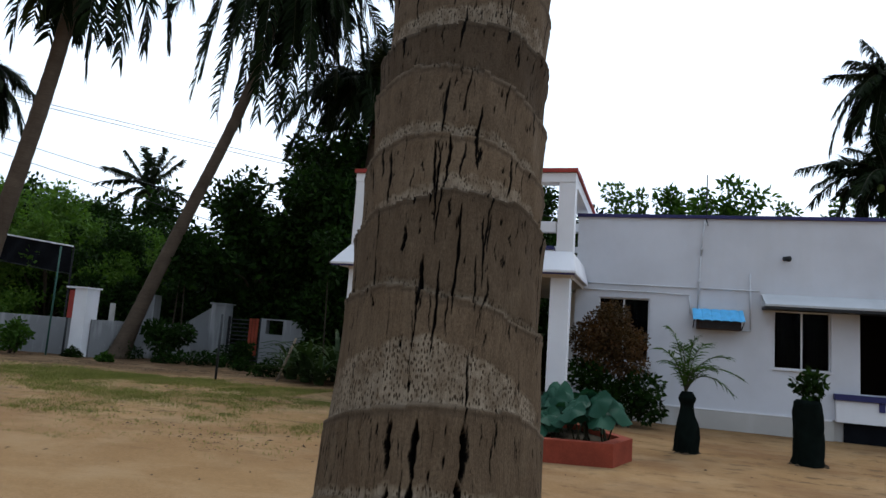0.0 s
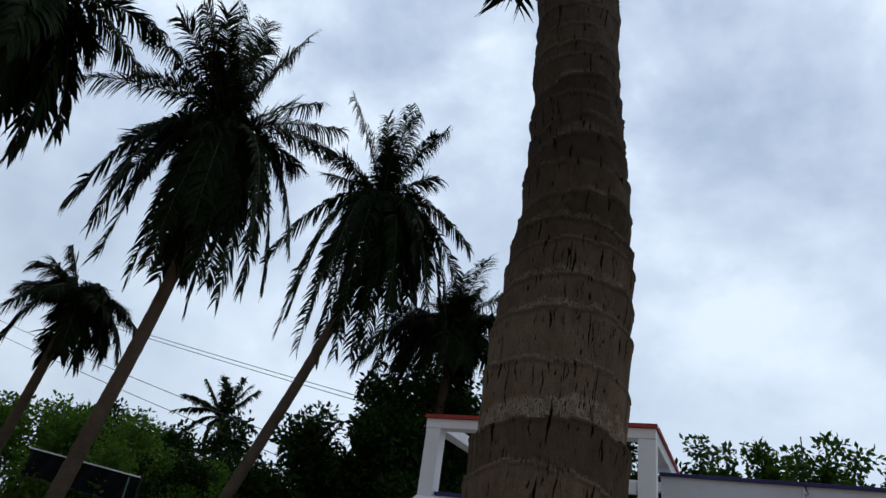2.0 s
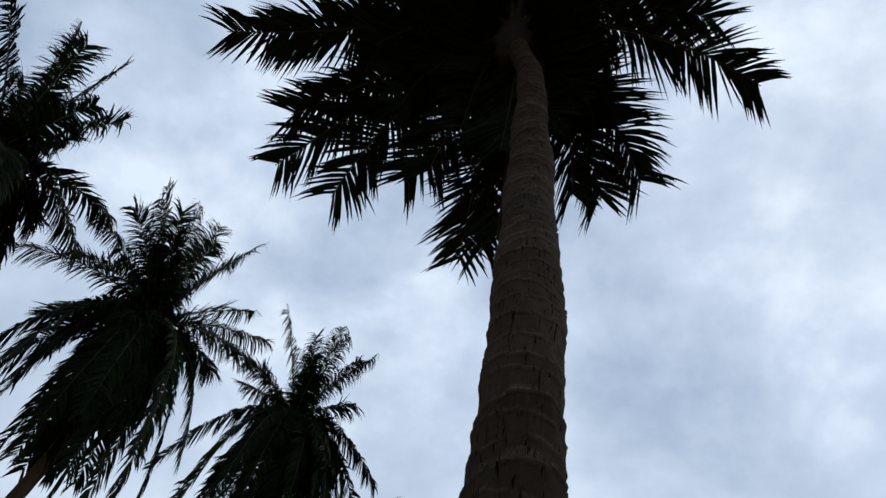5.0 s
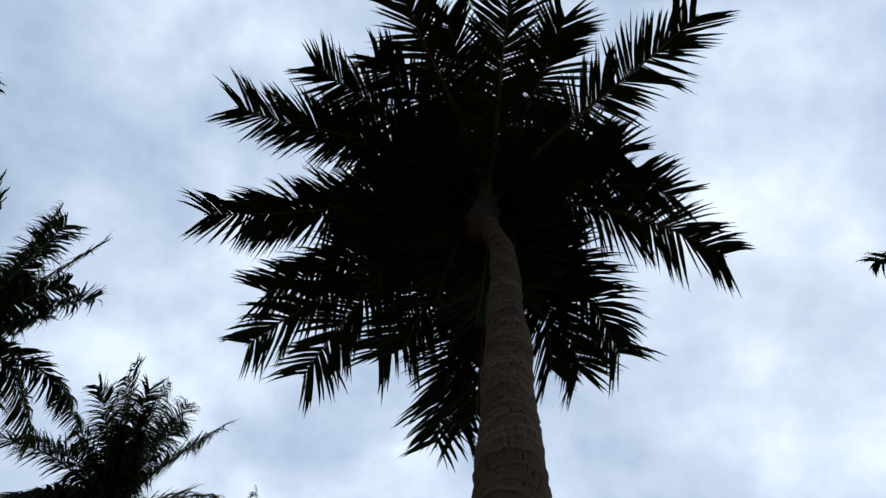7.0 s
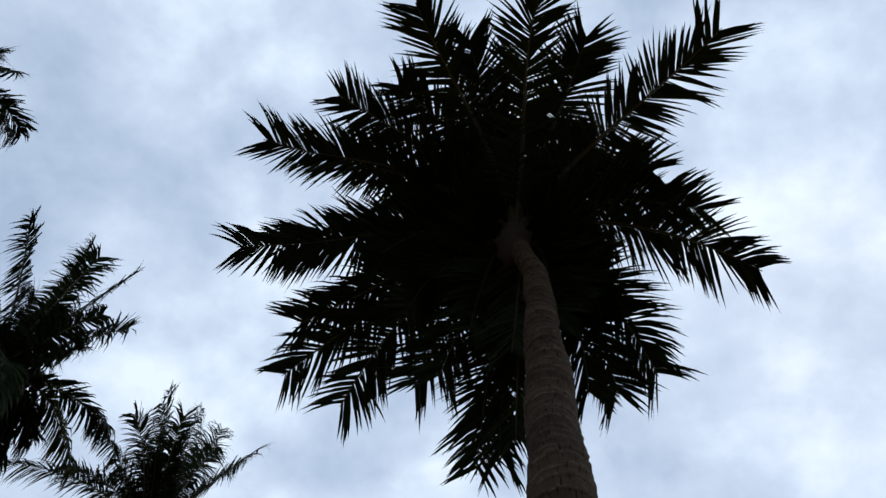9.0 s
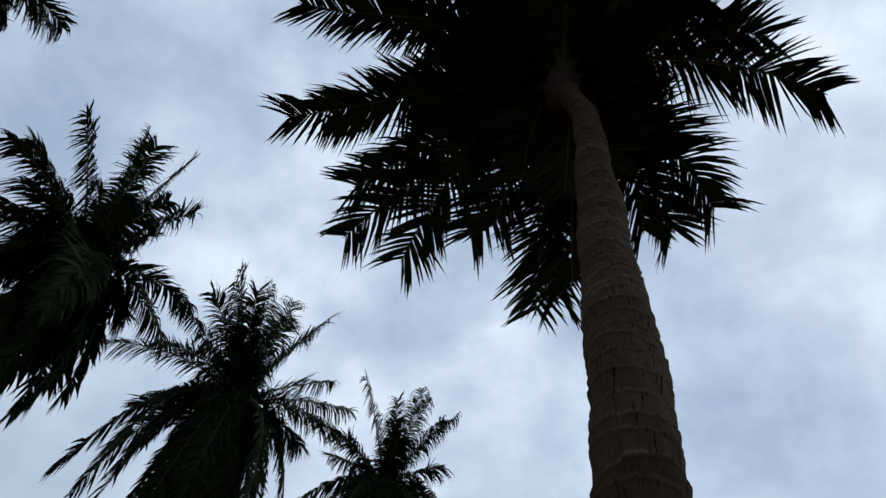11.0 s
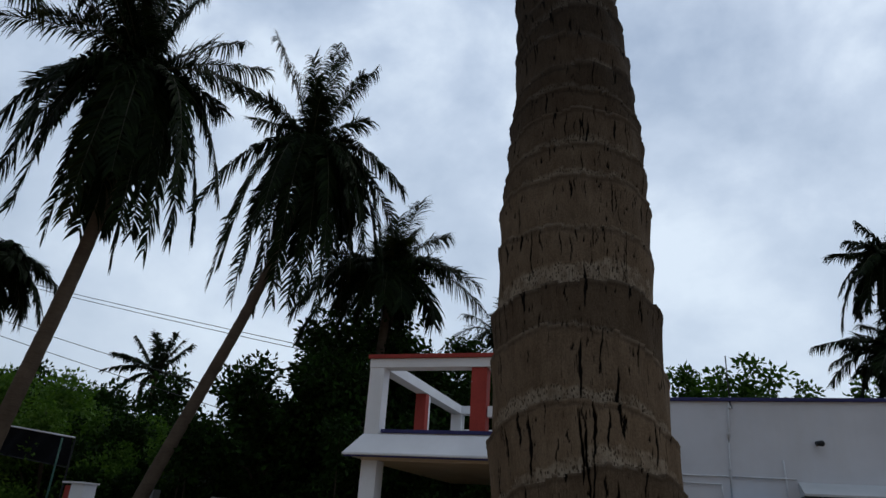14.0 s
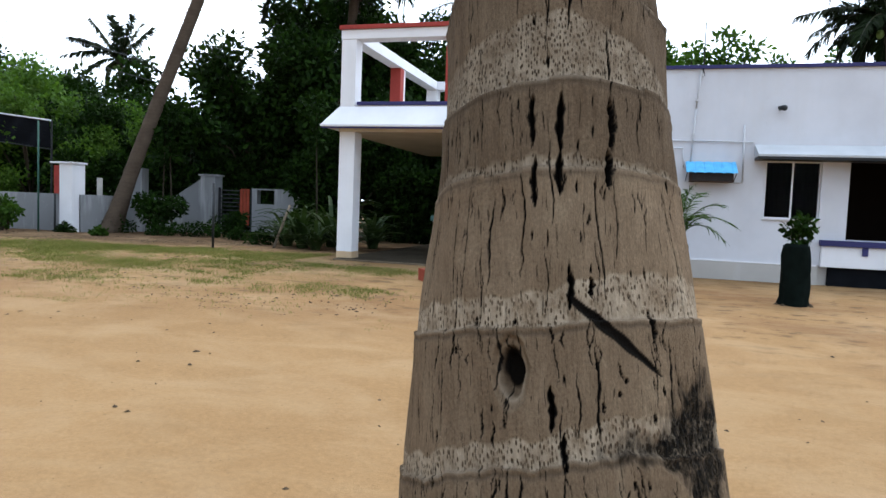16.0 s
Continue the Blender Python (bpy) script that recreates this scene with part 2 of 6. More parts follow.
def make_sand():
    """Dry sandy yard: tan earth, trodden darker places, a thin thatch of grass in patches."""
    k = Nodes("sandy_ground")
    big = k.noise(0.22, 5.0, 0.55)
    mid_n = k.noise(1.3, 6.0, 0.6, None, 0.5)
    fine = k.noise(28.0, 8.0, 0.7)
    grit = k.noise(160.0, 4.0, 0.7)
    c = k.ramp(big, [(0.3, (0.235, 0.140, 0.064)), (0.55, (0.285, 0.177, 0.085)), (0.75, (0.315, 0.203, 0.104))])
    c = k.mix(0.28, c, k.ramp(mid_n, [(0.28, (0.190, 0.112, 0.050)), (0.5, (0.280, 0.170, 0.080)), (0.72, (0.330, 0.216, 0.114))]))
    c = k.mix(0.3, c, k.ramp(fine, [(0.3, (0.3, 0.28, 0.26)), (0.7, (0.7, 0.7, 0.7))]), "OVERLAY")
    c = k.mix(0.25, c, k.ramp(grit, [(0.35, (0.3, 0.3, 0.3)), (0.7, (0.72, 0.72, 0.72))]), "OVERLAY")
    xyz = k.n.new("ShaderNodeSeparateXYZ")
    k.link(k.co, xyz.inputs[0])
    x, y = xyz.outputs["X"], xyz.outputs["Y"]
    far = k.ramp(k.math("MULTIPLY", y, 0.05), [(0.27, (0, 0, 0)), (0.42, (1, 1, 1))])
    red = k.math("MULTIPLY", k.ramp(k.noise(0.5, 4.0), [(0.42, (0, 0, 0)), (0.6, (1, 1, 1))]), 0.55)
    c = k.mix(k.math("MULTIPLY", red, far), c, (0.135, 0.065, 0.030))
    zone_y = k.ramp(k.math("MULTIPLY", k.math("ADD", y, k.math("MULTIPLY", k.noise(0.8, 3.0), 3.0)), 0.04), [(0.34, (0, 0, 0)), (0.52, (1, 1, 1)), (0.56, (1, 1, 1)), (0.61, (0, 0, 0))])
    zone_x = k.ramp(k.math("MULTIPLY", k.math("ADD", k.math("ADD", x, 30.0), k.math("MULTIPLY", k.noise(0.7, 3.0), 3.0)), 0.025), [(0.0, (1, 1, 1)), (0.62, (1, 1, 1)), (0.74, (0, 0, 0))])
    tuft = k.ramp(k.noise(1.0, 8.0, 0.72, k.stretch(k.co, (2.8, 4.4, 1))), [(0.46, (0, 0, 0)), (0.58, (1, 1, 1))])
    green = k.math("MULTIPLY", k.math("MULTIPLY", zone_x, zone_y), k.math("MULTIPLY", tuft, 0.7))
    c = k.mix(green, c, k.mix(k.noise(3.0), (0.072, 0.080, 0.020), (0.150, 0.138, 0.046)))
    # A bank of darker soil and rotted leaves along the compound wall.
    bank = k.ramp(k.math("MULTIPLY", k.math("ADD", k.math("ADD", y, k.math("MULTIPLY", x, -0.12)), k.math("MULTIPLY", k.noise(1.1, 4.0), 2.0)), 0.04), [(0.585, (0, 0, 0)), (0.64, (1, 1, 1))])
    soil = k.ramp(k.noise(3.5, 7.0, 0.7), [(0.38, (0.026, 0.017, 0.010)), (0.52, (0.075, 0.044, 0.024)), (0.68, (0.150, 0.092, 0.050))])
    c = k.mix(k.math("MULTIPLY", bank, 0.85), c, soil)
    zone_w = k.ramp(k.math("MULTIPLY", y, 0.04), [(0.22, (0, 0, 0)), (0.34, (1, 1, 1)), (0.6, (1, 1, 1)), (0.7, (0, 0, 0))])
    wet = k.math("MULTIPLY", k.ramp(k.noise(1.0, 7.0, 0.7, k.stretch(k.co, (2.2, 4.4, 1))), [(0.54, (0, 0, 0)), (0.62, (1, 1, 1))]), k.math("MULTIPLY", zone_w, 0.8))
    c = k.mix(wet, c, (0.100, 0.063, 0.032))
    pale = k.ramp(k.noise(1.0, 6.0, 0.65, k.stretch(k.co, (0.9, 1.6, 1)), 0.4), [(0.45, (0, 0, 0)), (0.65, (1, 1, 1))])
    c = k.mix(k.math("MULTIPLY", pale, 0.28), c, (0.40, 0.29, 0.175))
    fleck = k.ramp(k.noise(34.0, 3.0, 0.5), [(0.68, (0, 0, 0)), (0.73, (1, 1, 1))])
    c = k.mix(k.math("MULTIPLY", fleck, 0.55), c, (0.095, 0.058, 0.030))
    h = k.math("ADD", k.math("MULTIPLY", fine, 0.6), k.math("MULTIPLY", grit, 0.25))
    h = k.math("ADD", h, mid_n)
    k.bump(h, 0.5, 0.02)
    k.bsdf.inputs["Specular IOR Level"].default_value = 0.08
    c = k.mix(1.0, c, (0.90, 0.87, 0.83), "MULTIPLY")
    return k.done(c, 0.95)


def make_wall(name, c, stain=0.5):
    """Whitewashed plaster with rain streaks and patched paint."""
    k = Nodes(name)
    streak = k.noise(1.0, 5.0, 0.6, k.stretch(k.co, (2.6, 2.6, 0.35)))
    patch = k.noise(0.9, 6.0, 0.6)
    fine = k.noise(55.0, 6.0, 0.65)
    col = k.ramp(patch, [(0.3, b3(c, 0.9)), (0.55, c), (0.75, b3(c, 1.04))])
    col = k.mix(k.math("MULTIPLY", k.ramp(streak, [(0.5, (0, 0, 0)), (0.72, (1, 1, 1))]), stain * 0.4), col, (0.5, 0.5, 0.5))
    col = k.mix(k.math("MULTIPLY", k.ramp(k.noise(7.0, 7.0, 0.7), [(0.62, (0, 0, 0)), (0.75, (1, 1, 1))]), stain * 0.3), col, (0.42, 0.4, 0.38))
    k.bump(k.math("ADD", k.math("MULTIPLY", fine, 0.4), patch), 0.25, 0.006)
    k.bsdf.inputs["Specular IOR Level"].default_value = 0.15
    return k.done(col, 0.85)


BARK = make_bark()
SAND = make_sand()
WHITE = make_wall("whitewashed_plaster", (0.57, 0.58, 0.615), 0.7)
WHITE_TRIM = make_wall("white_painted_concrete", (0.70, 0.70, 0.72), 0.35)
PLINTH = make_wall("weathered_plinth_plaster", (0.42, 0.40, 0.37), 2.2)
OLD_WALL = make_wall("old_compound_plaster", (0.19, 0.195, 0.20), 1.4)
CHAJJA = make_wall("weathered_whitewashed_concrete", (0.44, 0.45, 0.46), 1.2)
NAVY = plain("navy_paint", (0.035, 0.035, 0.11), 0.5, var=0.3)
RED = plain("red_oxide_paint", (0.30, 0.045, 0.035), 0.6, var=0.3)
BRICK_RED = plain("red_oxide_planter", (0.22, 0.042, 0.022), 0.75, coarse=3, var=0.35)
CEIL = plain("porch_soffit_plaster", (0.55, 0.50, 0.44), 0.85, var=0.2)
CONCRETE = plain("grey_concrete", (0.34, 0.33, 0.31), 0.9, coarse=3, fine=60, var=0.3, relief=0.35)
MUDDY = plain("mud_caked_concrete", (0.13, 0.10, 0.068), 0.95, coarse=4, fine=40, var=0.4, relief=0.5, depth=0.01)
DARK_EARTH = plain("dark_bare_earth", (0.040, 0.032, 0.022), 0.95, coarse=2, fine=30, var=0.4, relief=0.6, depth=0.02, spec=0.04)
IRON = plain("dark_painted_iron", (0.03, 0.032, 0.034), 0.5, 0.3)
GREEN_POLE = plain("green_painted_pole", (0.03, 0.085, 0.065), 0.5)
PIPE = plain("grey_pvc_conduit", (0.55, 0.56, 0.58), 0.5)
WOOD = plain("weathered_timber", (0.17, 0.135, 0.10), 0.85, coarse=6, fine=80, var=0.4, relief=0.5)
BLUE_SHEET = plain("blue_fibre_sheet", (0.10, 0.42, 0.72), 0.4, coarse=5, var=0.3)
BLUE_TARP = plain("blue_tarpaulin", (0.05, 0.22, 0.60), 0.45, coarse=5, var=0.4)
RUST = plain("rusty_metal_case", (0.05, 0.028, 0.02), 0.7, 0.2, coarse=8, var=0.5)
BAG = plain("dark_green_shade_cloth", (0.004, 0.0068, 0.0055), 1.0, coarse=9, fine=120, var=0.5, relief=0.6, spec=0.04)
NET_VOID_BLACK = plain("net_and_void_black", (0.007, 0.008, 0.010), 1.0, coarse=4, fine=150, var=0.4, relief=0.4, spec=0.04)
TREE_BARK = plain("tree_bark", (0.045, 0.036, 0.025), 0.9, coarse=5, fine=60, var=0.45, relief=0.7, depth=0.02)


def make_palm_bark():
    """Ringed trunk of the palms farther off."""
    k = Nodes("ringed_palm_bark")
    xyz = k.n.new("ShaderNodeSeparateXYZ")
    k.link(k.co, xyz.inputs[0])
    warp = k.math("ADD", k.math("MULTIPLY", xyz.outputs["Z"], 9.0), k.math("MULTIPLY", k.noise(1.6), 2.2))
    ring = k.math("FRACT", warp)
    c = k.ramp(ring, [(0.0, (0.06, 0.043, 0.030)), (0.12, (0.135, 0.102, 0.073)), (0.8, (0.105, 0.078, 0.056)), (1.0, (0.165, 0.128, 0.094))])
    c = k.mix(0.5, c, k.ramp(k.noise(2.5, 6.0, 0.65), [(0.3, (0.055, 0.040, 0.028)), (0.7, (0.175, 0.135, 0.098))]))
    k.bump(k.math("ADD", ring, k.noise(40.0, 5.0)), 0.6, 0.012)
    k.bsdf.inputs["Specular IOR Level"].default_value = 0.08
    return k.done(k.mix(1.0, c, (0.64, 0.63, 0.64), "MULTIPLY"), 0.95)


PALM_BARK = make_palm_bark()
RACHIS = plain("palm_frond_stalk", (0.025, 0.024, 0.011), 0.5, coarse=4, var=0.35)
DRY_RACHIS = plain("dry_fibre_sheath", (0.018, 0.013, 0.009), 0.9, coarse=8, var=0.5)
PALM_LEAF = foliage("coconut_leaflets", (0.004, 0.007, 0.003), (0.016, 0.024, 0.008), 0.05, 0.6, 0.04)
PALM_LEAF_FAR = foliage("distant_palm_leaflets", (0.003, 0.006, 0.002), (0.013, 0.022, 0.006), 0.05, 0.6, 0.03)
PALM_LEAF_OLIVE = foliage("ageing_olive_palm_leaflets", (0.008, 0.011, 0.003), (0.034, 0.040, 0.010), 0.12, 0.6, 0.04)
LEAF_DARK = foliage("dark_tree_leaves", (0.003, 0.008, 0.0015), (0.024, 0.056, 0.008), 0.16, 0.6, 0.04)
LEAF_MID = foliage("green_tree_leaves", (0.014, 0.036, 0.005), (0.062, 0.12, 0.017), 0.25, 0.6, 0.06)
LEAF_LIGHT = foliage("feathery_light_leaves", (0.026, 0.060, 0.009), (0.105, 0.175, 0.03), 0.3, 0.6, 0.06)
LEAF_RUST = foliage("russet_shrub_leaves", (0.030, 0.020, 0.008), (0.15, 0.068, 0.028), 0.2)
LEAF_TARO = foliage("broad_blue_green_leaves", (0.008, 0.036, 0.022), (0.038, 0.105, 0.06), 0.15, 0.5, 0.1)
LEAF_STRAP = foliage("strap_leaves", (0.008, 0.018, 0.005), (0.09, 0.13, 0.045), 0.15)
GRASS = foliage("short_dry_grass", (0.085, 0.092, 0.022), (0.215, 0.195, 0.066), 0.25, 0.8)
LITTER = plain("dry_leaf_litter", (0.06, 0.040, 0.023), 0.9, var=0.5)
COCONUT = plain("green_coconut_husk", (0.09, 0.12, 0.03), 0.5, var=0.3)
# Near-black colours give the shade of the rooms behind the openings.
ROOM_DARK = plain("unlit_room_dark", (0.005, 0.004, 0.004), 0.95, coarse=3, fine=70, spec=0.04)
SITOUT_DARK = plain("sitout_interior_dark", (0.010, 0.006, 0.004), 0.6, coarse=4, fine=60, spec=0.04)
CLOTH_TEAL = plain("teal_cloth", (0.09, 0.2, 0.18), 0.8)
RUBBER = plain("black_rubber", (0.02, 0.02, 0.02), 0.8)


def make_glass():
    k = Nodes("dark_window_glass")
    k.bsdf.inputs["Transmission Weight"].default_value = 1.0
    k.bsdf.inputs["Specular IOR Level"].default_value = 0.2
    k.bsdf.inputs["IOR"].default_value = 1.1
    return k.done((0.16, 0.18, 0.19), k.math("MULTIPLY", k.noise(3.0), 0.12))


GLASS = make_glass()


# ---- builders ----
def thing(name, loc, label, category, group="", kind=""):
    """A top-level thing: an Empty at its base."""
    ob = new(name)
    ob.location = loc
    ob.empty_display_size = 0.2
    return tagged(ob, label, category, group, kind)


def adopt(ob, parent, label=""):
    """Parts are modelled in the thing's own surroundings, so that they keep their places under it."""
    if parent:
        ob.parent = parent
        if parent.parent is None:
            ob.matrix_parent_inverse = Matrix.Translation(-Vector(parent.location))
    if label:
        ob["label"] = label
    return ob


def part(name, bm, material, parent=None, label="", smooth=False):
    me = bpy.data.meshes.new(name)
    bm.to_mesh(me)
    bm.free()
    me.materials.append(material)
    if smooth:
        me.shade_smooth()
    return adopt(new(name, me), parent, label)


def mesh_part(name, verts, faces, material, parent=None, label="", smooth=False):
    me = bpy.data.meshes.new(name)
    me.from_pydata(verts, [], faces)
    me.update()
    me.materials.append(material)
    if smooth:
        me.shade_smooth()
    return adopt(new(name, me), parent, label)


def box(bm, x0, x1, y0, y1, z0, z1, bevel=0.0):
    m = Matrix.LocRotScale(((x0 + x1) / 2, (y0 + y1) / 2, (z0 + z1) / 2), None, (x1 - x0, y1 - y0, z1 - z0))
    r = bmesh.ops.create_cube(bm, size=1.0, matrix=m)
    if bevel:
        es = list({e for v in r["verts"] for e in v.link_edges})
        bmesh.ops.bevel(bm, geom=es, offset=bevel, segments=2, affect="EDGES", profile=0.6)
    return bm


def boxed(name, dims, material, parent, label="", bevel=0.006):
    return part(name, box(bmesh.new(), *dims, bevel), material, parent, label)


def rod(bm, a, b, r0, r1=None, n=8):
    a, b = Vector(a), Vector(b)
    d = b - a
    m = Matrix.Translation((a + b) / 2) @ d.to_track_quat("Z", "Y").to_matrix().to_4x4()
    bmesh.ops.create_cone(bm, cap_ends=True, segments=n, radius1=r0, radius2=r0 if r1 is None else r1, depth=d.length, matrix=m)
    return bm


def tube(points, radii, n=8, rings=None):
    """Verts and faces of a tube along points."""
    pts = [Vector(p) for p in points]
    vs, fs = [], []
    side = Vector((1, 0, 0))
    for i, p in enumerate(pts):
        t = (pts[min(i + 1, len(pts) - 1)] - pts[max(i - 1, 0)]).normalized()
        if abs(t.dot(side)) > 0.95:
            side = Vector((0, 1, 0))
        u = (side - t * side.dot(t)).normalized()
        v = t.cross(u)
        for k in range(n):
            a = 2 * math.pi * k / n
            vs.append(p + (u * math.cos(a) + v * math.sin(a)) * radii[i])
    for i in range(len(pts) - 1):
        for k in range(n):
            fs.append((i * n + k, i * n + (k + 1) % n, (i + 1) * n + (k + 1) % n, (i + 1) * n + k))
    fs.append(tuple(range(n))[::-1])
    fs.append(tuple((len(pts) - 1) * n + k for k in range(n)))
    return vs, fs


def wall_sheet(bm, x0, x1, z0, z1, y0, thick, holes=()):
    """A wall that faces -y, with openings (x0, x1, z0, z1) right through it."""
    xs = sorted({x0, x1, *[h[0] for h in holes], *[h[1] for h in holes]})
    zs = sorted({z0, z1, *[h[2] for h in holes], *[h[3] for h in holes]})
    xs, zs = [x for x in xs if x0 <= x <= x1], [z for z in zs if z0 <= z <= z1]

    def solid(i, j):
        if not (0 <= i < len(xs) - 1 and 0 <= j < len(zs) - 1):
            return False
        cx, cz = (xs[i] + xs[i + 1]) / 2, (zs[j] + zs[j + 1]) / 2
        return not any(h[0] < cx < h[1] and h[2] < cz < h[3] for h in holes)

    cache = {}

    def v(i, j, back):
        key = (i, j, back)
        if key not in cache:
            cache[key] = bm.verts.new((xs[i], y0 + (thick if back else 0), zs[j]))
        return cache[key]

    for i in range(len(xs) - 1):
        for j in range(len(zs) - 1):
            if not solid(i, j):
                continue
            bm.faces.new((v(i, j, 0), v(i + 1, j, 0), v(i + 1, j + 1, 0), v(i, j + 1, 0)))
            bm.faces.new((v(i, j, 1), v(i, j + 1, 1), v(i + 1, j + 1, 1), v(i + 1, j, 1)))
            for di, dj, a, b in ((-1, 0, (i, j), (i, j + 1)), (1, 0, (i + 1, j + 1), (i + 1, j)), (0, -1, (i + 1, j), (i, j)), (0, 1, (i, j + 1), (i + 1, j + 1))):
                if not solid(i + di, j + dj):
                    bm.faces.new((v(*a, 0), v(*b, 0), v(*b, 1), v(*a, 1)))
    bmesh.ops.recalc_face_normals(bm, faces=bm.faces)
    return bm


# ---- ground: one sheet to the horizon ----
def smooth01(v, a, b):
    t = min(1.0, max(0.0, (v - a) / (b - a)))
    return t * t * (3 - 2 * t)


def gz(x, y):
    """Height of the ground: level at the palm, a little higher towards the porch and the compound wall."""
    return 0.2 * smooth01(y, 4, 12) * (1 - 0.62 * smooth01(x, -4.5, 0.0))


def make_ground():
    near_x, near_y = np.arange(-26, 14.01, 0.2), np.arange(-5, 27.01, 0.2)
    out = np.geomspace(0.5, 2200, 26)
    xs = np.concatenate((-26 - out[::-1], near_x, 14 + out))
    ys = np.concatenate((-5 - out[::-1], near_y, 27 + out))
    vs = []
    for y in ys:
        for x in xs:
            z = gz(x, y)
            if -27 < x < 15 and -6 < y < 28:
                z += 0.018 * noise.noise((x * 0.7, y * 0.7, 0)) + 0.007 * noise.noise((x * 2.6, y * 2.6, 3))
            vs.append((x, y, z))
    w = len(xs)
    fs = [(j * w + i, j * w + i + 1, (j + 1) * w + i + 1, (j + 1) * w + i) for j in range(len(ys) - 1) for i in range(w - 1)]
    g = mesh_part("ground", vs, fs, SAND, None, "", True)
    tagged(g, "dry tan sandy yard trodden bare around the palms", "ground", kind="structure")


make_ground()


# ---- the near coconut palm ----
AX_Z = [-0.1, 0.3, 0.7, 1, 1.1, 1.19, 1.3, 1.44, 1.6, 1.75, 1.9, 2, 2.13, 2.25, 2.42, 2.55, 2.75, 3, 3.1, 3.4, 3.75, 4.3, 5, 5.35, 5.8, 6.5, 7.1, 7.36]
AX_X = [-0.02, -0.1, -0.175, -0.226, -0.241, -0.253, -0.261, -0.275, -0.287, -0.3, -0.306, -0.313, -0.318, -0.324, -0.327, -0.336, -0.351, -0.382, -0.388, -0.43, -0.48, -0.562, -0.638, -0.695, -0.728, -0.83, -1.005, -1.07]
AX_Y = [0.24, 0.36, 0.49, 0.58, 0.61, 0.636, 0.662, 0.706, 0.765, 0.818, 0.865, 0.895, 0.938, 0.97, 1.005, 1.035, 1.085, 1.155, 1.19, 1.295, 1.42, 1.65, 1.82, 1.88, 1.93, 2.045, 2.13, 2.15]
AX_R = [0.235, 0.2, 0.172, 0.157, 0.148, 0.143, 0.13, 0.124, 0.1215, 0.1205, 0.117, 0.1145, 0.114, 0.112, 0.109, 0.106, 0.106, 0.107, 0.11, 0.112, 0.113, 0.12, 0.117, 0.114, 0.095, 0.092, 0.086, 0.083]
HEART = (-1.07, 2.15, 7.2)
# Leaf scars: height at the front, thickness of the pitted band above the edge.
RINGS = [(0.18, 0.02), (0.34, 0.03), (0.48, 0.02), (0.62, 0.03), (0.76, 0.02), (0.88, 0.025), (1.0, 0.012), (1.122, 0.028), (1.232, 0.034), (1.356, 0.010), (1.432, 0.058), (1.551, 0.010), (1.658, 0.022), (1.745, 0.024),
         (1.846, 0.006), (1.925, 0.042), (2.026, 0.006), (2.116, 0.016), (2.189, 0.022), (2.27, 0.005), (2.331, 0.02), (2.404, 0.006), (2.491, 0.006), (2.555, 0.03),
         (2.629, 0.008), (2.705, 0.01), (2.752, 0.02), (2.858, 0.008), (2.919, 0.012), (2.991, 0.02), (3.107, 0.012), (3.207, 0.01), (3.29, 0.02)]
_z = 3.36
_rr = random.Random(5)
while _z < 7.3:
    RINGS.append((_z, _rr.uniform(0.008, 0.02)))
    _z += _rr.uniform(0.055, 0.10)
FRONT = -math.pi / 2 + 0.11


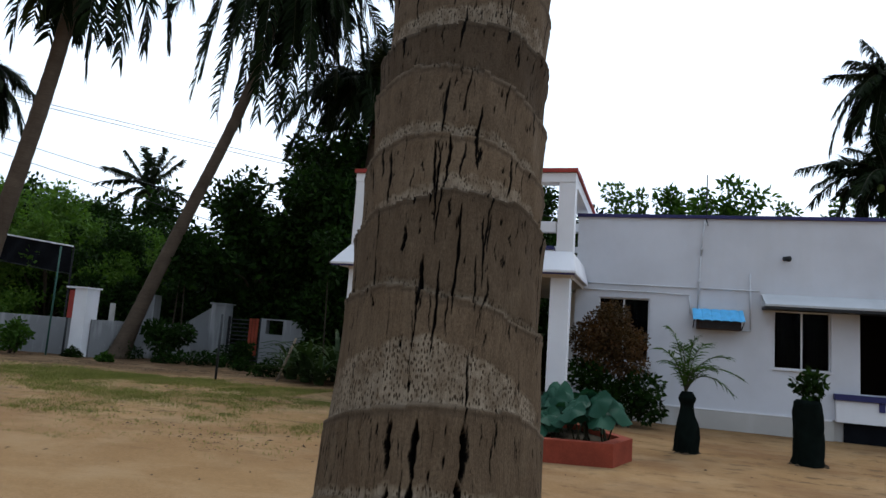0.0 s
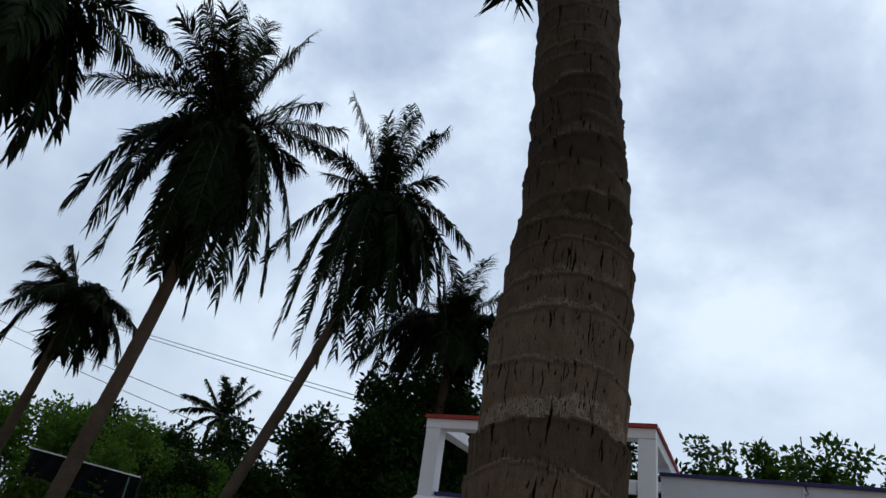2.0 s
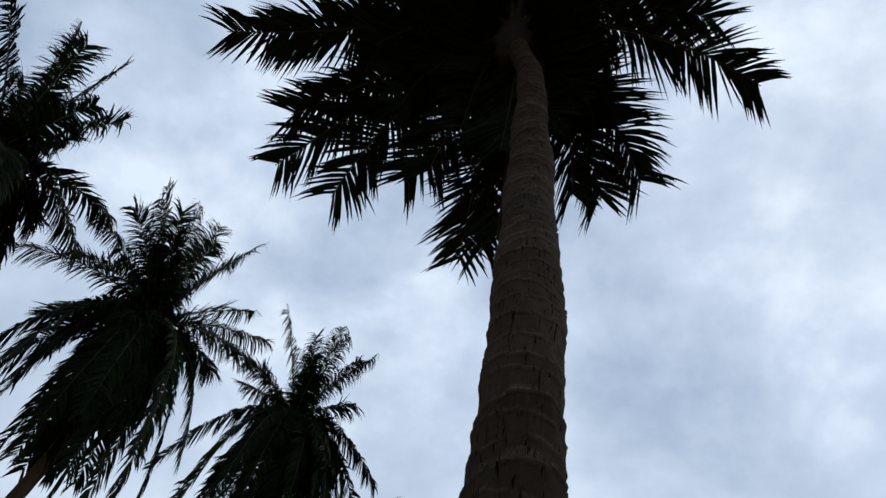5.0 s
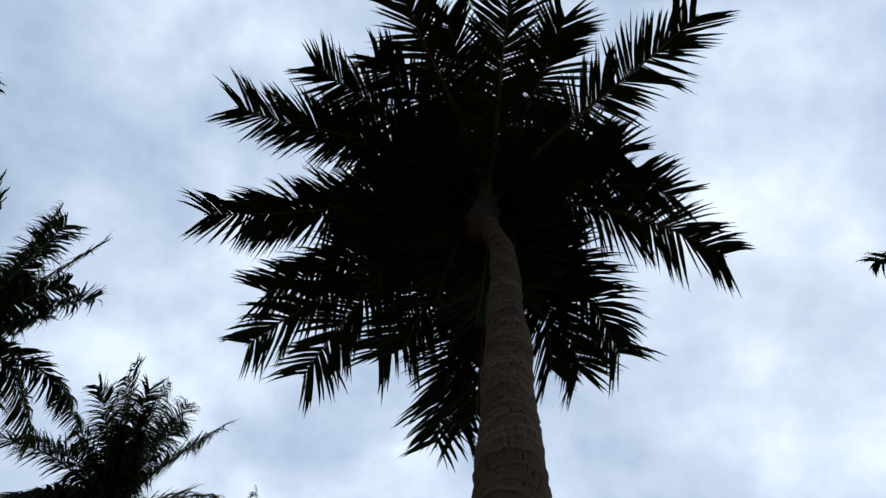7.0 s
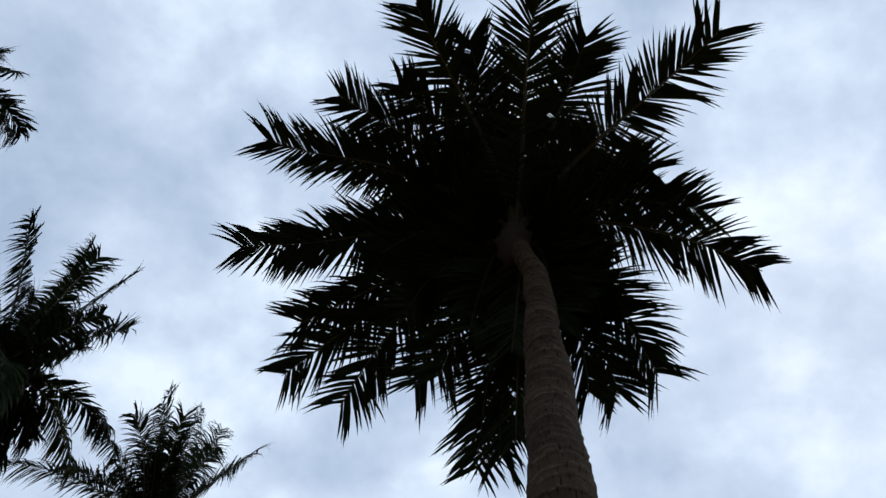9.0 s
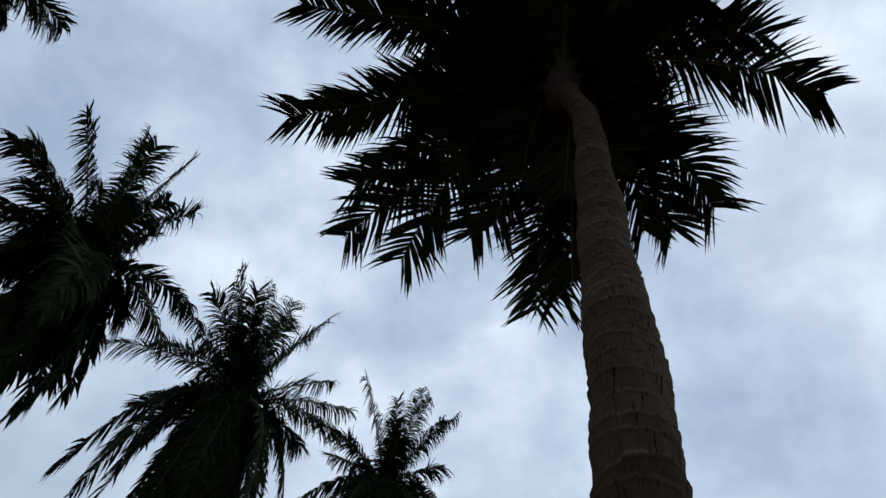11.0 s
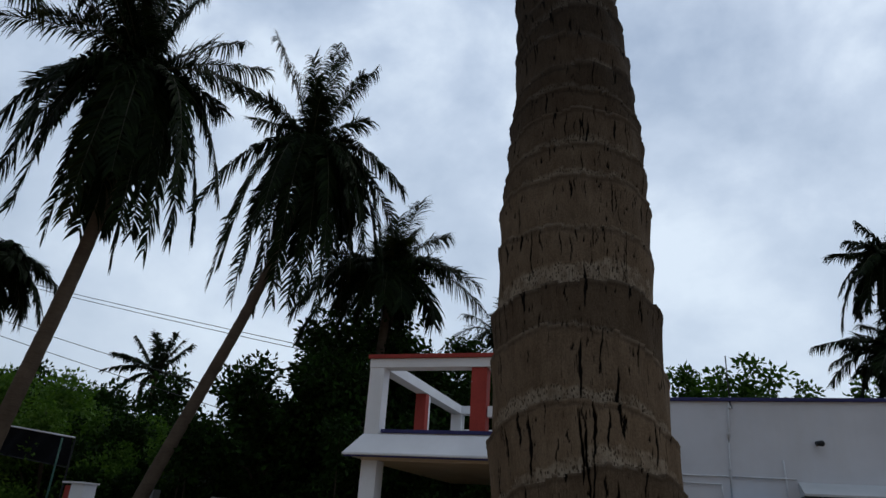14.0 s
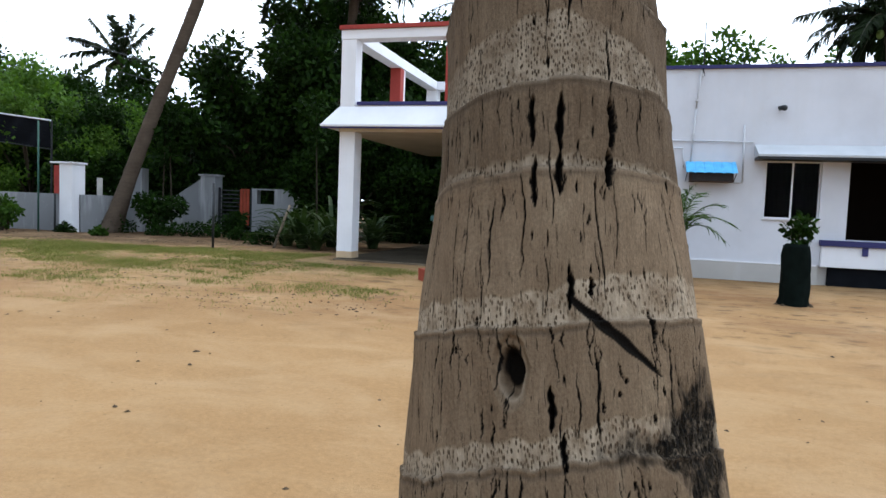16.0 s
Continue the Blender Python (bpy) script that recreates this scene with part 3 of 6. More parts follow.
def make_near_palm():
    palm = thing("coconut_palm", (AX_X[1], AX_Y[1], 0.0), "tall coconut palm with ringed, cracked grey-brown trunk in sandy yard", "palm tree", "coconut palms")
    rr = random.Random(11)
    th = np.concatenate((np.linspace(-1.62, 1.62, 640, endpoint=False), np.linspace(1.62, 2 * np.pi - 1.62, 60, endpoint=False))) + FRONT
    N = len(th)
    z = np.concatenate((np.arange(-0.1, 0.9, 0.016), np.arange(0.9, 1.05, 0.0032), np.arange(1.05, 1.23, 0.0015), np.arange(1.23, 1.75, 0.0032), np.arange(1.75, 2.35, 0.005), np.arange(2.35, 3.6, 0.01), np.arange(3.6, 7.36, 0.02)))
    z = np.unique(np.round(z, 5))
    z = z[np.concatenate(([True], np.diff(z) > 0.0008))]
    zu = np.arange(-0.1, 7.4, 0.006)
    ker = np.ones(41) / 41

    def eased(values):
        f = np.interp(zu, AX_Z, values)
        pad = np.concatenate((2 * f[0] - f[1:21][::-1], f, 2 * f[-1] - f[-21:-1][::-1]))
        return np.interp(z, zu, np.convolve(pad, ker, "valid"))

    ax = np.stack([eased(AX_X), eased(AX_Y), z], 1)
    R = np.interp(z, AX_Z, AX_R)
    tan = np.gradient(ax, z, axis=0)
    tan /= np.linalg.norm(tan, axis=1)[:, None]
    u = np.array([1.0, 0, 0]) - tan * tan[:, :1]
    u /= np.linalg.norm(u, axis=1)[:, None]
    v = np.cross(tan, u)
    TH, Z = np.meshgrid(th, z)
    D = np.angle(np.exp(1j * (TH - FRONT)))
    # The slant of the stem lifts the front of every ring.
    lift = R * 0.27
    shape = np.zeros_like(Z)
    band = np.zeros_like(Z)
    lip, groove = np.zeros_like(Z), np.zeros_like(Z)
    shades = [rr.uniform(0.15, 1.0) for _ in range(len(RINGS) + 1)]
    tone = np.full_like(Z, shades[0])
    for i, (zr, h) in enumerate(RINGS):
        zc = zr - np.interp(zr, AX_Z, AX_R) * 0.27
        ph, ph2 = rr.uniform(0, 6.28), rr.uniform(0, 6.28)
        wob = 0.010 * np.sin(D * 1 + ph) + 0.006 * np.sin(D * 2 + ph2) + 0.0022 * np.sin(D * 7 + ph) + 0.0012 * np.sin(D * 17 + ph2) + 0.0008 * np.sin(D * 41 + ph)
        if 1.2 < zr < 1.5:
            wob *= 0.5
        d = Z - (zc + wob)
        hh = h * (0.62 + 0.42 * np.cos(D + rr.uniform(-0.7, 0.7)) + 0.14 * np.sin(D * 3 + ph))
        hh = np.maximum(hh, 0.003) + 0.002 * np.sin(D * 23 + ph2)
        k = 0.0014 + 0.028 * h if zr < 1.5 else 0.0062 + 0.08 * h
        below = np.where((d < 0) & (d > -0.16), k * np.exp(d / (0.035 if zr < 1.5 else 0.045)), 0)
        inset = np.where((d >= 0) & (d < hh * 1.3), -0.45 * k * (1 - d / (hh * 1.3)), 0)
        sw = min(3.5, 1 + 1.1 * max(0.0, zr - 1.6))
        edge = np.exp(-((d + 0.001 * sw) / (0.0018 * sw)) ** 2)
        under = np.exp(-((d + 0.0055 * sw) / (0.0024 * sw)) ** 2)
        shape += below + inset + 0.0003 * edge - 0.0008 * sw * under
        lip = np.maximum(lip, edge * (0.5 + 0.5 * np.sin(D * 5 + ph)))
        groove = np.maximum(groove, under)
        tone = np.where(d < 0, tone, (shades[i + 1] + 0.12 * np.sin(D * 2 + ph)))
        band = np.maximum(band, np.clip((hh - d) / 0.003, 0, 1) * np.clip(d / 0.0015 + 0.5, 0, 1))
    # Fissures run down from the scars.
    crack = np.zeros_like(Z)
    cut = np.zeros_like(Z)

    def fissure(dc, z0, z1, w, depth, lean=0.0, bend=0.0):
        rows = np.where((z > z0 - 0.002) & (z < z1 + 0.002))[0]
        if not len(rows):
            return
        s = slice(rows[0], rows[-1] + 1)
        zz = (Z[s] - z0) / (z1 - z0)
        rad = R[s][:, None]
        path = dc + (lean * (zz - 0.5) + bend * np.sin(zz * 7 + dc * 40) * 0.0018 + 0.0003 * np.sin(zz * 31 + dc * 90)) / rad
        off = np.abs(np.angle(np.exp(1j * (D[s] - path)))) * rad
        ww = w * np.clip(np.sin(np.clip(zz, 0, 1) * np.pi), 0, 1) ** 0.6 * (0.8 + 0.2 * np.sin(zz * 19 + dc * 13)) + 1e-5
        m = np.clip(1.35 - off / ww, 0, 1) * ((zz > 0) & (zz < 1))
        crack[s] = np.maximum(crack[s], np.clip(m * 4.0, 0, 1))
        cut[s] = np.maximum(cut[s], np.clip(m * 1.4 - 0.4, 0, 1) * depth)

    tops = [r[0] for r in RINGS]
    for i in range(len(tops) - 1):
        gap = tops[i + 1] - tops[i]
        r = np.interp(tops[i], AX_Z, AX_R)
        many = int((110 if tops[i + 1] < 1.46 else 46) * min(1.0, gap / 0.09))
        for _ in range(many):
            dc = rr.uniform(-math.pi, math.pi)
            top = tops[i + 1] - 0.27 * r + rr.uniform(-0.02, 0.004) if rr.random() < 0.55 else tops[i] - 0.27 * r + rr.uniform(0.2, 1.0) * gap
            ln = rr.choice((0.14, 0.22, 0.35, 0.5, 0.9)) * gap * rr.uniform(0.6, 1.1)
            fissure(dc, top - ln, top, rr.choice((0.0005, 0.0006, 0.0007, 0.0009, 0.0013)) * (1.0 if tops[i] < 1.45 else 1.7), rr.uniform(0.0012, 0.003), rr.uniform(-0.004, 0.004), rr.uniform(0.3, 1.0))
    # Pin-sized borer holes.
    for _ in range(260):
        zc = rr.uniform(0.95, 2.2)
        fissure(rr.uniform(-1.5, 1.5), zc, zc + rr.uniform(0.005, 0.012), rr.choice((0.0008, 0.0011, 0.0016)), 0.004)
    # The deep splits and cuts that stand out low on the stem.
    for dc, z0, z1, w, dp in ((0.055, 1.350, 1.402, 0.0055, 0.02), (0.43, 1.352, 1.400, 0.0060, 0.022), (0.40, 1.318, 1.352, 0.0060, 0.02), (-0.15, 1.355, 1.400, 0.0045, 0.015),
                              (-0.13, 1.300, 1.345, 0.0042, 0.014), (0.045, 1.312, 1.350, 0.0055, 0.016), (0.10, 1.212, 1.250, 0.0042, 0.014), (0.23, 1.222, 1.240, 0.0035, 0.012),
                              (-0.04, 1.115, 1.152, 0.0048, 0.018), (0.60, 1.185, 1.215, 0.0042, 0.014), (0.02, 1.085, 1.115, 0.0038, 0.012), (0.12, 1.46, 1.56, 0.0022, 0.008),
                              (-0.03, 1.505, 1.565, 0.0036, 0.014), (0.26, 1.50, 1.63, 0.0024, 0.008), (0.02, 1.60, 1.70, 0.0022, 0.008), (-0.22, 1.565, 1.60, 0.0032, 0.01),
                              (0.10, 1.66, 1.72, 0.0026, 0.01), (-0.02, 1.62, 1.71, 0.0022, 0.008), (0.44, 1.40, 1.47, 0.002, 0.006)):
        fissure(dc, z0 - 0.012, z1 - 0.012, w * 0.72, dp * 0.7, 0.0, 0.5)
    # Slanting gash, hardly cut in: its shade is painted through the crack mask.
    run = (D - 0.07) / 0.56
    off = np.abs(Z - (1.213 - 0.066 * run)) * 0.8
    m = np.clip(1.4 - off / (0.0040 * np.clip(np.sin(np.clip(run, 0, 1) ** 0.8 * np.pi), 0, 1) ** 0.6 * (1 + 0.12 * np.sin(run * 23)) + 1e-5), 0, 1) * ((run > 0) & (run < 1))
    crack, cut = np.maximum(crack, np.clip(m * 8, 0, 1)), np.maximum(cut, np.clip(m * 1.4 - 0.4, 0, 1) * 0.002)
    # Oval knot hole: inner shade painted dark, lit lower lip painted pale.
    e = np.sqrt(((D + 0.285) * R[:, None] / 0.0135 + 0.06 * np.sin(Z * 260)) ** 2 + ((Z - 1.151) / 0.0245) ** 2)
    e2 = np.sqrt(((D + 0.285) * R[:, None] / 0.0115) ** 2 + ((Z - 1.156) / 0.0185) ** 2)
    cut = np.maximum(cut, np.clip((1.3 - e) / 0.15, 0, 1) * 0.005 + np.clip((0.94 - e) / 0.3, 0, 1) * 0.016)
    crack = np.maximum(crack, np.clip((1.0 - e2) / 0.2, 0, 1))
    lip = np.maximum(lip, np.clip(1 - np.abs(e - 0.95) / 0.2, 0, 1) * np.clip(0.6 - (Z - 1.151) / 0.03, 0.0, 1))
    # A charred, rotten patch.
    stain = np.clip(2.0 - 1.2 * np.sqrt(((D - 0.95) / 0.26) ** 2 + ((Z - 1.088) / 0.042) ** 2) + 0.25 * np.sin(D * 23) * np.sin(Z * 130), 0, 1) + 0.8 * np.clip(1.1 - np.sqrt(((D - 0.55) / 0.35) ** 2 + ((Z - 1.088) / 0.018) ** 2), 0, 1)
    # Its edge is frayed and its face a tangle of rotten fibre.
    ragged = np.zeros_like(Z)
    for fd, fz, amp in ((9, 40, 0.4), (26, 70, 0.3), (60, 170, 0.2), (110, 330, 0.12)):
        ragged += amp * np.sin(D * fd + 2.2 * np.sin(Z * fz * 0.7 + fd)) * np.sin(Z * fz + 1.9 * np.sin(D * fd * 0.8 + fz))
    stain = np.clip((stain + 0.75 * ragged - 0.22) * 1.6, 0, 1) * (stain > 0.02)
    ragged = 0.5 + ragged
    lump = 0.004 * np.sin(D * 2 + Z * 5) + 0.003 * np.sin(D * 3 - Z * 7.3 + 1) + 0.0014 * np.sin(D * 9 + Z * 31)
    rad = R[:, None] + shape - 0.0035 + lump - cut + stain * (0.005 * ragged - 0.006)
    P = ax[:, None, :] + rad[..., None] * (np.cos(TH)[..., None] * u[:, None, :] + np.sin(TH)[..., None] * v[:, None, :])
    rows = len(z)
    idx = np.arange(rows * N).reshape(rows, N)
    nxt = np.roll(idx, -1, axis=1)
    quads = np.stack((idx[:-1], nxt[:-1], nxt[1:], idx[1:]), -1).reshape(-1, 4)
    me = bpy.data.meshes.new("trunk")
    me.vertices.add(rows * N)
    me.vertices.foreach_set("co", P.reshape(-1).astype(np.float32))
    me.loops.add(len(quads) * 4)
    me.loops.foreach_set("vertex_index", quads.reshape(-1).astype(np.int32))
    me.polygons.add(len(quads))
    me.polygons.foreach_set("loop_start", np.arange(0, len(quads) * 4, 4, dtype=np.int32))
    me.update(calc_edges=True)
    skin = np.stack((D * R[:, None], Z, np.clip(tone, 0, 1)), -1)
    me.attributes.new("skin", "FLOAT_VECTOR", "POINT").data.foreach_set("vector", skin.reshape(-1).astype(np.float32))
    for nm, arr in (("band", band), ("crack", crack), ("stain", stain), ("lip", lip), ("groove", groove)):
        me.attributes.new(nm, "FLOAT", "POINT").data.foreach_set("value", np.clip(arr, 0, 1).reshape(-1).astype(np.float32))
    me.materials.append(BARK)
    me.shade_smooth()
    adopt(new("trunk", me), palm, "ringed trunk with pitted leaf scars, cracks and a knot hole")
    return palm


def frond_mesh(dx, dy, dz, seed, pairs=60, leaf=0.5, width=0.034, arch=0.5, droop=0.6, stalk=0.022):
    """Verts and faces of a feathered frond from the origin to a tip at (dx, dy, dz); arch: how high it rises first."""
    rr = np.random.default_rng(seed)
    tip, up = np.array((dx, dy, dz), float), np.array((0.0, 0.0, 1.0))
    reach = max(math.hypot(dx, dy), 0.05)
    out = np.array((dx, dy, 0.0)) / reach
    across = np.array((out[1], -out[0], 0.0))
    fall = min(1.0, max(0.0, -dz / math.hypot(reach, dz)))
    p1 = out * reach * (0.2 + 0.28 * fall) + up * arch
    p2 = out * reach * (0.66 + 0.24 * fall) + up * ((0.55 - 0.2 * fall) * dz + 0.6 * arch) + across * rr.uniform(-0.1, 0.1) * reach

    def at(t):
        t = np.asarray(t)[:, None]
        q = 1 - t
        return p1 * (3 * q * q * t) + p2 * (3 * q * t * t) + tip * t ** 3

    steps = 14
    along = np.linspace(0, 1, steps + 1)
    vs, fs = tube(at(along), [stalk * (1.25 - 1.15 * v) + 0.002 for v in along], 5)
    vs = [tuple(v) for v in vs]
    stalk_faces = len(fs)
    ph = rr.uniform(0, 6.28, 8)
    for sgn in (-1, 1):
        t = np.clip(0.1 + 0.89 * (np.arange(pairs) + rr.uniform(-0.35, 0.35, pairs)) / pairs, 0.1, 0.992)
        t = t[rr.random(pairs) > 0.03]
        n = len(t)
        p = at(t)
        tan = at(np.minimum(t + 0.01, 1.0)) - at(t - 0.01)
        tan /= np.linalg.norm(tan, axis=1)[:, None]
        side = across - tan * (tan @ across)[:, None]
        side /= np.linalg.norm(side, axis=1)[:, None]
        nor = np.cross(side, tan)
        nor *= np.where(nor[:, 2] < 0, -1, 1)[:, None]
        # Leaflets sweep forward and bunch together here and there.
        bunch = 0.16 * np.sin(t * 23 + ph[0] + sgn) + 0.1 * np.sin(t * 51 + ph[1] * sgn)
        sweep = np.radians(73 - 33 * t ** 1.6) + bunch + rr.normal(0, 0.07, n)
        vee = 0.15 + 0.22 * np.sin(t * 5 + ph[2]) + rr.normal(0, 0.12, n)
        ln = leaf * np.interp(t, [0.1, 0.22, 0.45, 0.75, 0.92, 1.0], [0.4, 0.85, 1.0, 0.92, 0.78, 0.6]) * rr.uniform(0.82, 1.1, n) * (1 + 0.1 * np.sin(t * 31 + ph[3]))
        d = tan * np.cos(sweep)[:, None] + (side * sgn * np.cos(vee)[:, None] + nor * np.sin(vee)[:, None]) * np.sin(sweep)[:, None]
        sag = droop * (0.75 + 0.4 * np.sin(t * 9 + ph[4]) + rr.normal(0, 0.16, n))
        knots = [p]
        for w, f in ((0.36, 0.15), (0.36, 0.7), (0.28, 1.5)):
            e = d - up * (sag * f)[:, None]
            e /= np.linalg.norm(e, axis=1)[:, None]
            knots.append(knots[-1] + e * (ln * w)[:, None])
        flat = tan - d * np.sum(tan * d, axis=1)[:, None]
        flat /= np.linalg.norm(flat, axis=1)[:, None]
        roll = rr.normal(0.0, 0.35, n)
        wv = (flat * np.cos(roll)[:, None] + np.cross(d, flat) * np.sin(roll)[:, None]) * (width * 0.5 * rr.uniform(0.8, 1.15, n))[:, None]
        rows = np.stack((p - wv * 0.6, p + wv * 0.6, knots[1] - wv, knots[1] + wv, knots[2] - wv * 0.55, knots[2] + wv * 0.55, knots[3]), 1)
        n0 = len(vs)
        vs += rows.reshape(-1, 3).tolist()
        for i in range(n):
            k = n0 + i * 7
            fs += [(k, k + 1, k + 3, k + 2), (k + 2, k + 3, k + 5, k + 4), (k + 4, k + 5, k + 6)]
    return vs, fs, stalk_faces


def frond_data(name, spec, leaf_mat, **kw):
    vs, fs, ns = frond_mesh(*spec, **kw)
    me = bpy.data.meshes.new(name)
    me.from_pydata(vs, [], fs)
    me.materials.append(leaf_mat)
    me.materials.append(RACHIS)
    idx = np.zeros(len(fs), dtype=np.int32)
    idx[:ns] = 1
    me.polygons.foreach_set("material_index", idx)
    me.update()
    return me


near_palm = make_near_palm()
# Fronds of the near crown: azimuth in degrees, reach and rise of the tip in metres.
NEAR_FRONDS = [(-109, 2.22, 1.38), (-75, 2.0, 1.48), (-31, 2.45, 1.18), (-57, 1.64, 1.68), (19, 2.26, 0.08), (8, 1.79, 0.48), (1, 1.38, 1.18), (44, 1.53, -0.92), (38, 0.93, -0.72),
               (55, 1.33, -1.12), (59, 1.04, -1.32), (93, 0.95, -1.72), (109, 1.22, -1.82), (101, 1.14, -1.72), (143, 1.2, -1.22), (164, 2.38, -0.92), (153, 1.87, -1.22), (172, 2.14, -0.62),
               (-174, 2.88, 0.08), (-174, 2.43, 0.08), (-155, 2.79, 0.78), (-155, 2.2, 0.78), (-144, 2.29, 1.48), (-132, 1.77, 1.58), (-102, 1.63, 1.78), (173, 0.78, -0.42),
               (137, 0.56, -1.02), (167, 1.04, -0.82), (-126, 0.73, 1.58), (11, 0.75, -0.22), (47, 0.53, -1.12), (-152, 1.0, 1.18), (-20, 0.85, 1.18), (-161, 1.36, 0.58), (29, 0.67, -0.92),
               (88, 0.35, -1.42), (-174, 1.3, -0.22), (139, 0.89, -1.32)]
for i, (az, reach, rise) in enumerate(NEAR_FRONDS):
    a = radians(az)
    high = min(1.15, max(0.45, 0.75 + 0.4 * rise))
    # The last leaflets reach on past the end of the stalk.
    cut = 1 - 0.1 / max(1.0, math.hypot(reach, rise))
    reach, rise = reach * cut, rise * cut
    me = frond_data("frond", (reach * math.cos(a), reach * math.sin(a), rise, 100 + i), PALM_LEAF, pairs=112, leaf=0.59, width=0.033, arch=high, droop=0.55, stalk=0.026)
    f = adopt(new("frond", me), near_palm)
    f.location = (HEART[0], HEART[1], HEART[2] + 0.22)
# Fibrous heart of the crown and its young nuts.
bm = bmesh.new()
bmesh.ops.create_uvsphere(bm, u_segments=20, v_segments=12, radius=1.0, matrix=Matrix.LocRotScale((HEART[0], HEART[1], HEART[2] + 0.06), None, (0.15, 0.15, 0.34)))
for vtx in bm.verts:
    vtx.co += Vector((noise.noise(vtx.co * 14), noise.noise(vtx.co * 14 + Vector((5, 0, 0))), 0)) * 0.05
part("fibre_sheath", bm, DRY_RACHIS, near_palm, "brown fibrous crown heart", True)


# ---- the other coconut palms ----
def palm_trunk(base, top, r0, r1, bow, parent, seed):
    base, top = Vector(base), Vector(top)
    rows = 90
    pts, rad = [], []
    rr = random.Random(seed)
    for i in range(rows + 1):
        t = i / rows
        p = base.lerp(top, t) + Vector(bow) * math.sin(math.pi * t ** 1.6)
        r = r0 + (r1 - r0) * t + 0.75 * r0 * math.exp(-t * 22)
        r += (0.006 if i % 3 == 0 else 0.0) + rr.uniform(-0.002, 0.002)
        pts.append(p)
        rad.append(r)
    vs, fs = tube(pts, rad, 16)
    return mesh_part("trunk", vs, fs, PALM_BARK, parent, "", True)


def palm_tree(base, heart, r0, r1, bow, tips, label, seed, pairs=96, leaf=0.86, width=0.044, leaf_mat=None, extra=0, deep=1.6, nuts=4):
    """tips: (sideways, up) of each frond's tip seen from the yard; depth is shared out evenly to and fro."""
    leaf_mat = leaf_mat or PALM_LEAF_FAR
    ob = thing("coconut_palm", base, label, "palm tree", "coconut palms")
    palm_trunk(base, heart, r0, r1, bow, ob, seed)
    d = Vector((heart[0], heart[1], 0)).normalized()
    side = Vector((d.y, -d.x, 0))
    rr = random.Random(seed)
    allt = [(p[0], p[1], p[2] if len(p) > 2 else rr.uniform(-deep, deep)) for p in tips]
    # Fuller inside: shorter fronds between the outer ones.
    for k in range(extra):
        p, q = rr.choice(allt[:len(tips)]), rr.choice(allt[:len(tips)])
        w_ = rr.uniform(0.55, 0.85)
        if p[1] > 0.5 and k % 2:
            continue
        allt.append((w_ * (0.75 * p[0] + 0.25 * q[0]), w_ * p[1] if p[1] > 0 else rr.uniform(0.6, 0.95) * p[1], rr.uniform(-deep, deep)))
    for i, (s, u, dep) in enumerate(allt):
        v = side * s + d * dep
        size = math.hypot(v.length, u)
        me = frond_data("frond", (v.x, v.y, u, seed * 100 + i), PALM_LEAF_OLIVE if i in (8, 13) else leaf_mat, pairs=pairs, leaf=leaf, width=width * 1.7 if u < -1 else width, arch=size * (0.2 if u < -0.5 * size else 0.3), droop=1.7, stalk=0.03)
        f = adopt(new("frond", me), ob)
        f.location = heart
    bm = bmesh.new()
    bmesh.ops.create_uvsphere(bm, u_segments=14, v_segments=10, radius=1.0, matrix=Matrix.LocRotScale(heart, None, (0.2, 0.2, 0.42)))
    part("fibre_sheath", bm, DRY_RACHIS, ob, "", True)
    for i in range(nuts):
        a = 6.28 * i / nuts + 0.4
        bm = bmesh.new()
        bmesh.ops.create_uvsphere(bm, u_segments=8, v_segments=6, radius=1.0, matrix=Matrix.LocRotScale((heart[0] + 0.3 * math.cos(a), heart[1] + 0.3 * math.sin(a), heart[2] - 0.3), None, (0.11, 0.11, 0.14)))
        part("coconut", bm, COCONUT, ob, "", True)
    return ob


palm_tree((-13.5, 10.36, 0.15), (-12.72, 11.2, 11.9), 0.19, 0.13, (0.30, 0.13, 0.0),
          [(-1.9, 4.6, 0), (-2.1, 2.5, -1.0), (-0.8, 5.6, 1), (0.1, 5.0, 0.6), (1.4, 4.8, 0.3), (-1.0, 2.9, -1.5), (-2.9, 2.8, 0.6), (-4.1, 0.1, 0), (-2.3, -0.9, 0.5), (-2.9, -3.3,
           0), (-2.4, -3.4, 0.8), (-1.8, -4.6, -0.6), (-1.1, -4.7, 0.3), (-0.7, -4.7, -1.0), (0.4, -5.1, 0), (1.0, -5.0, -0.8), (1.6, -4.1, 0.5), (2.0, -4.2, -0.3), (2.4, -3.0,
           -0.6), (3.1, 1.7, 0), (2.5, 3.1, 1), (2.7, 0.0, -1.2), (-0.2, -3.7, 1.2), (-2.1, -3.2, -1.2)],
          "leaning coconut palm with dense dark drooping fronds", 21, extra=46)
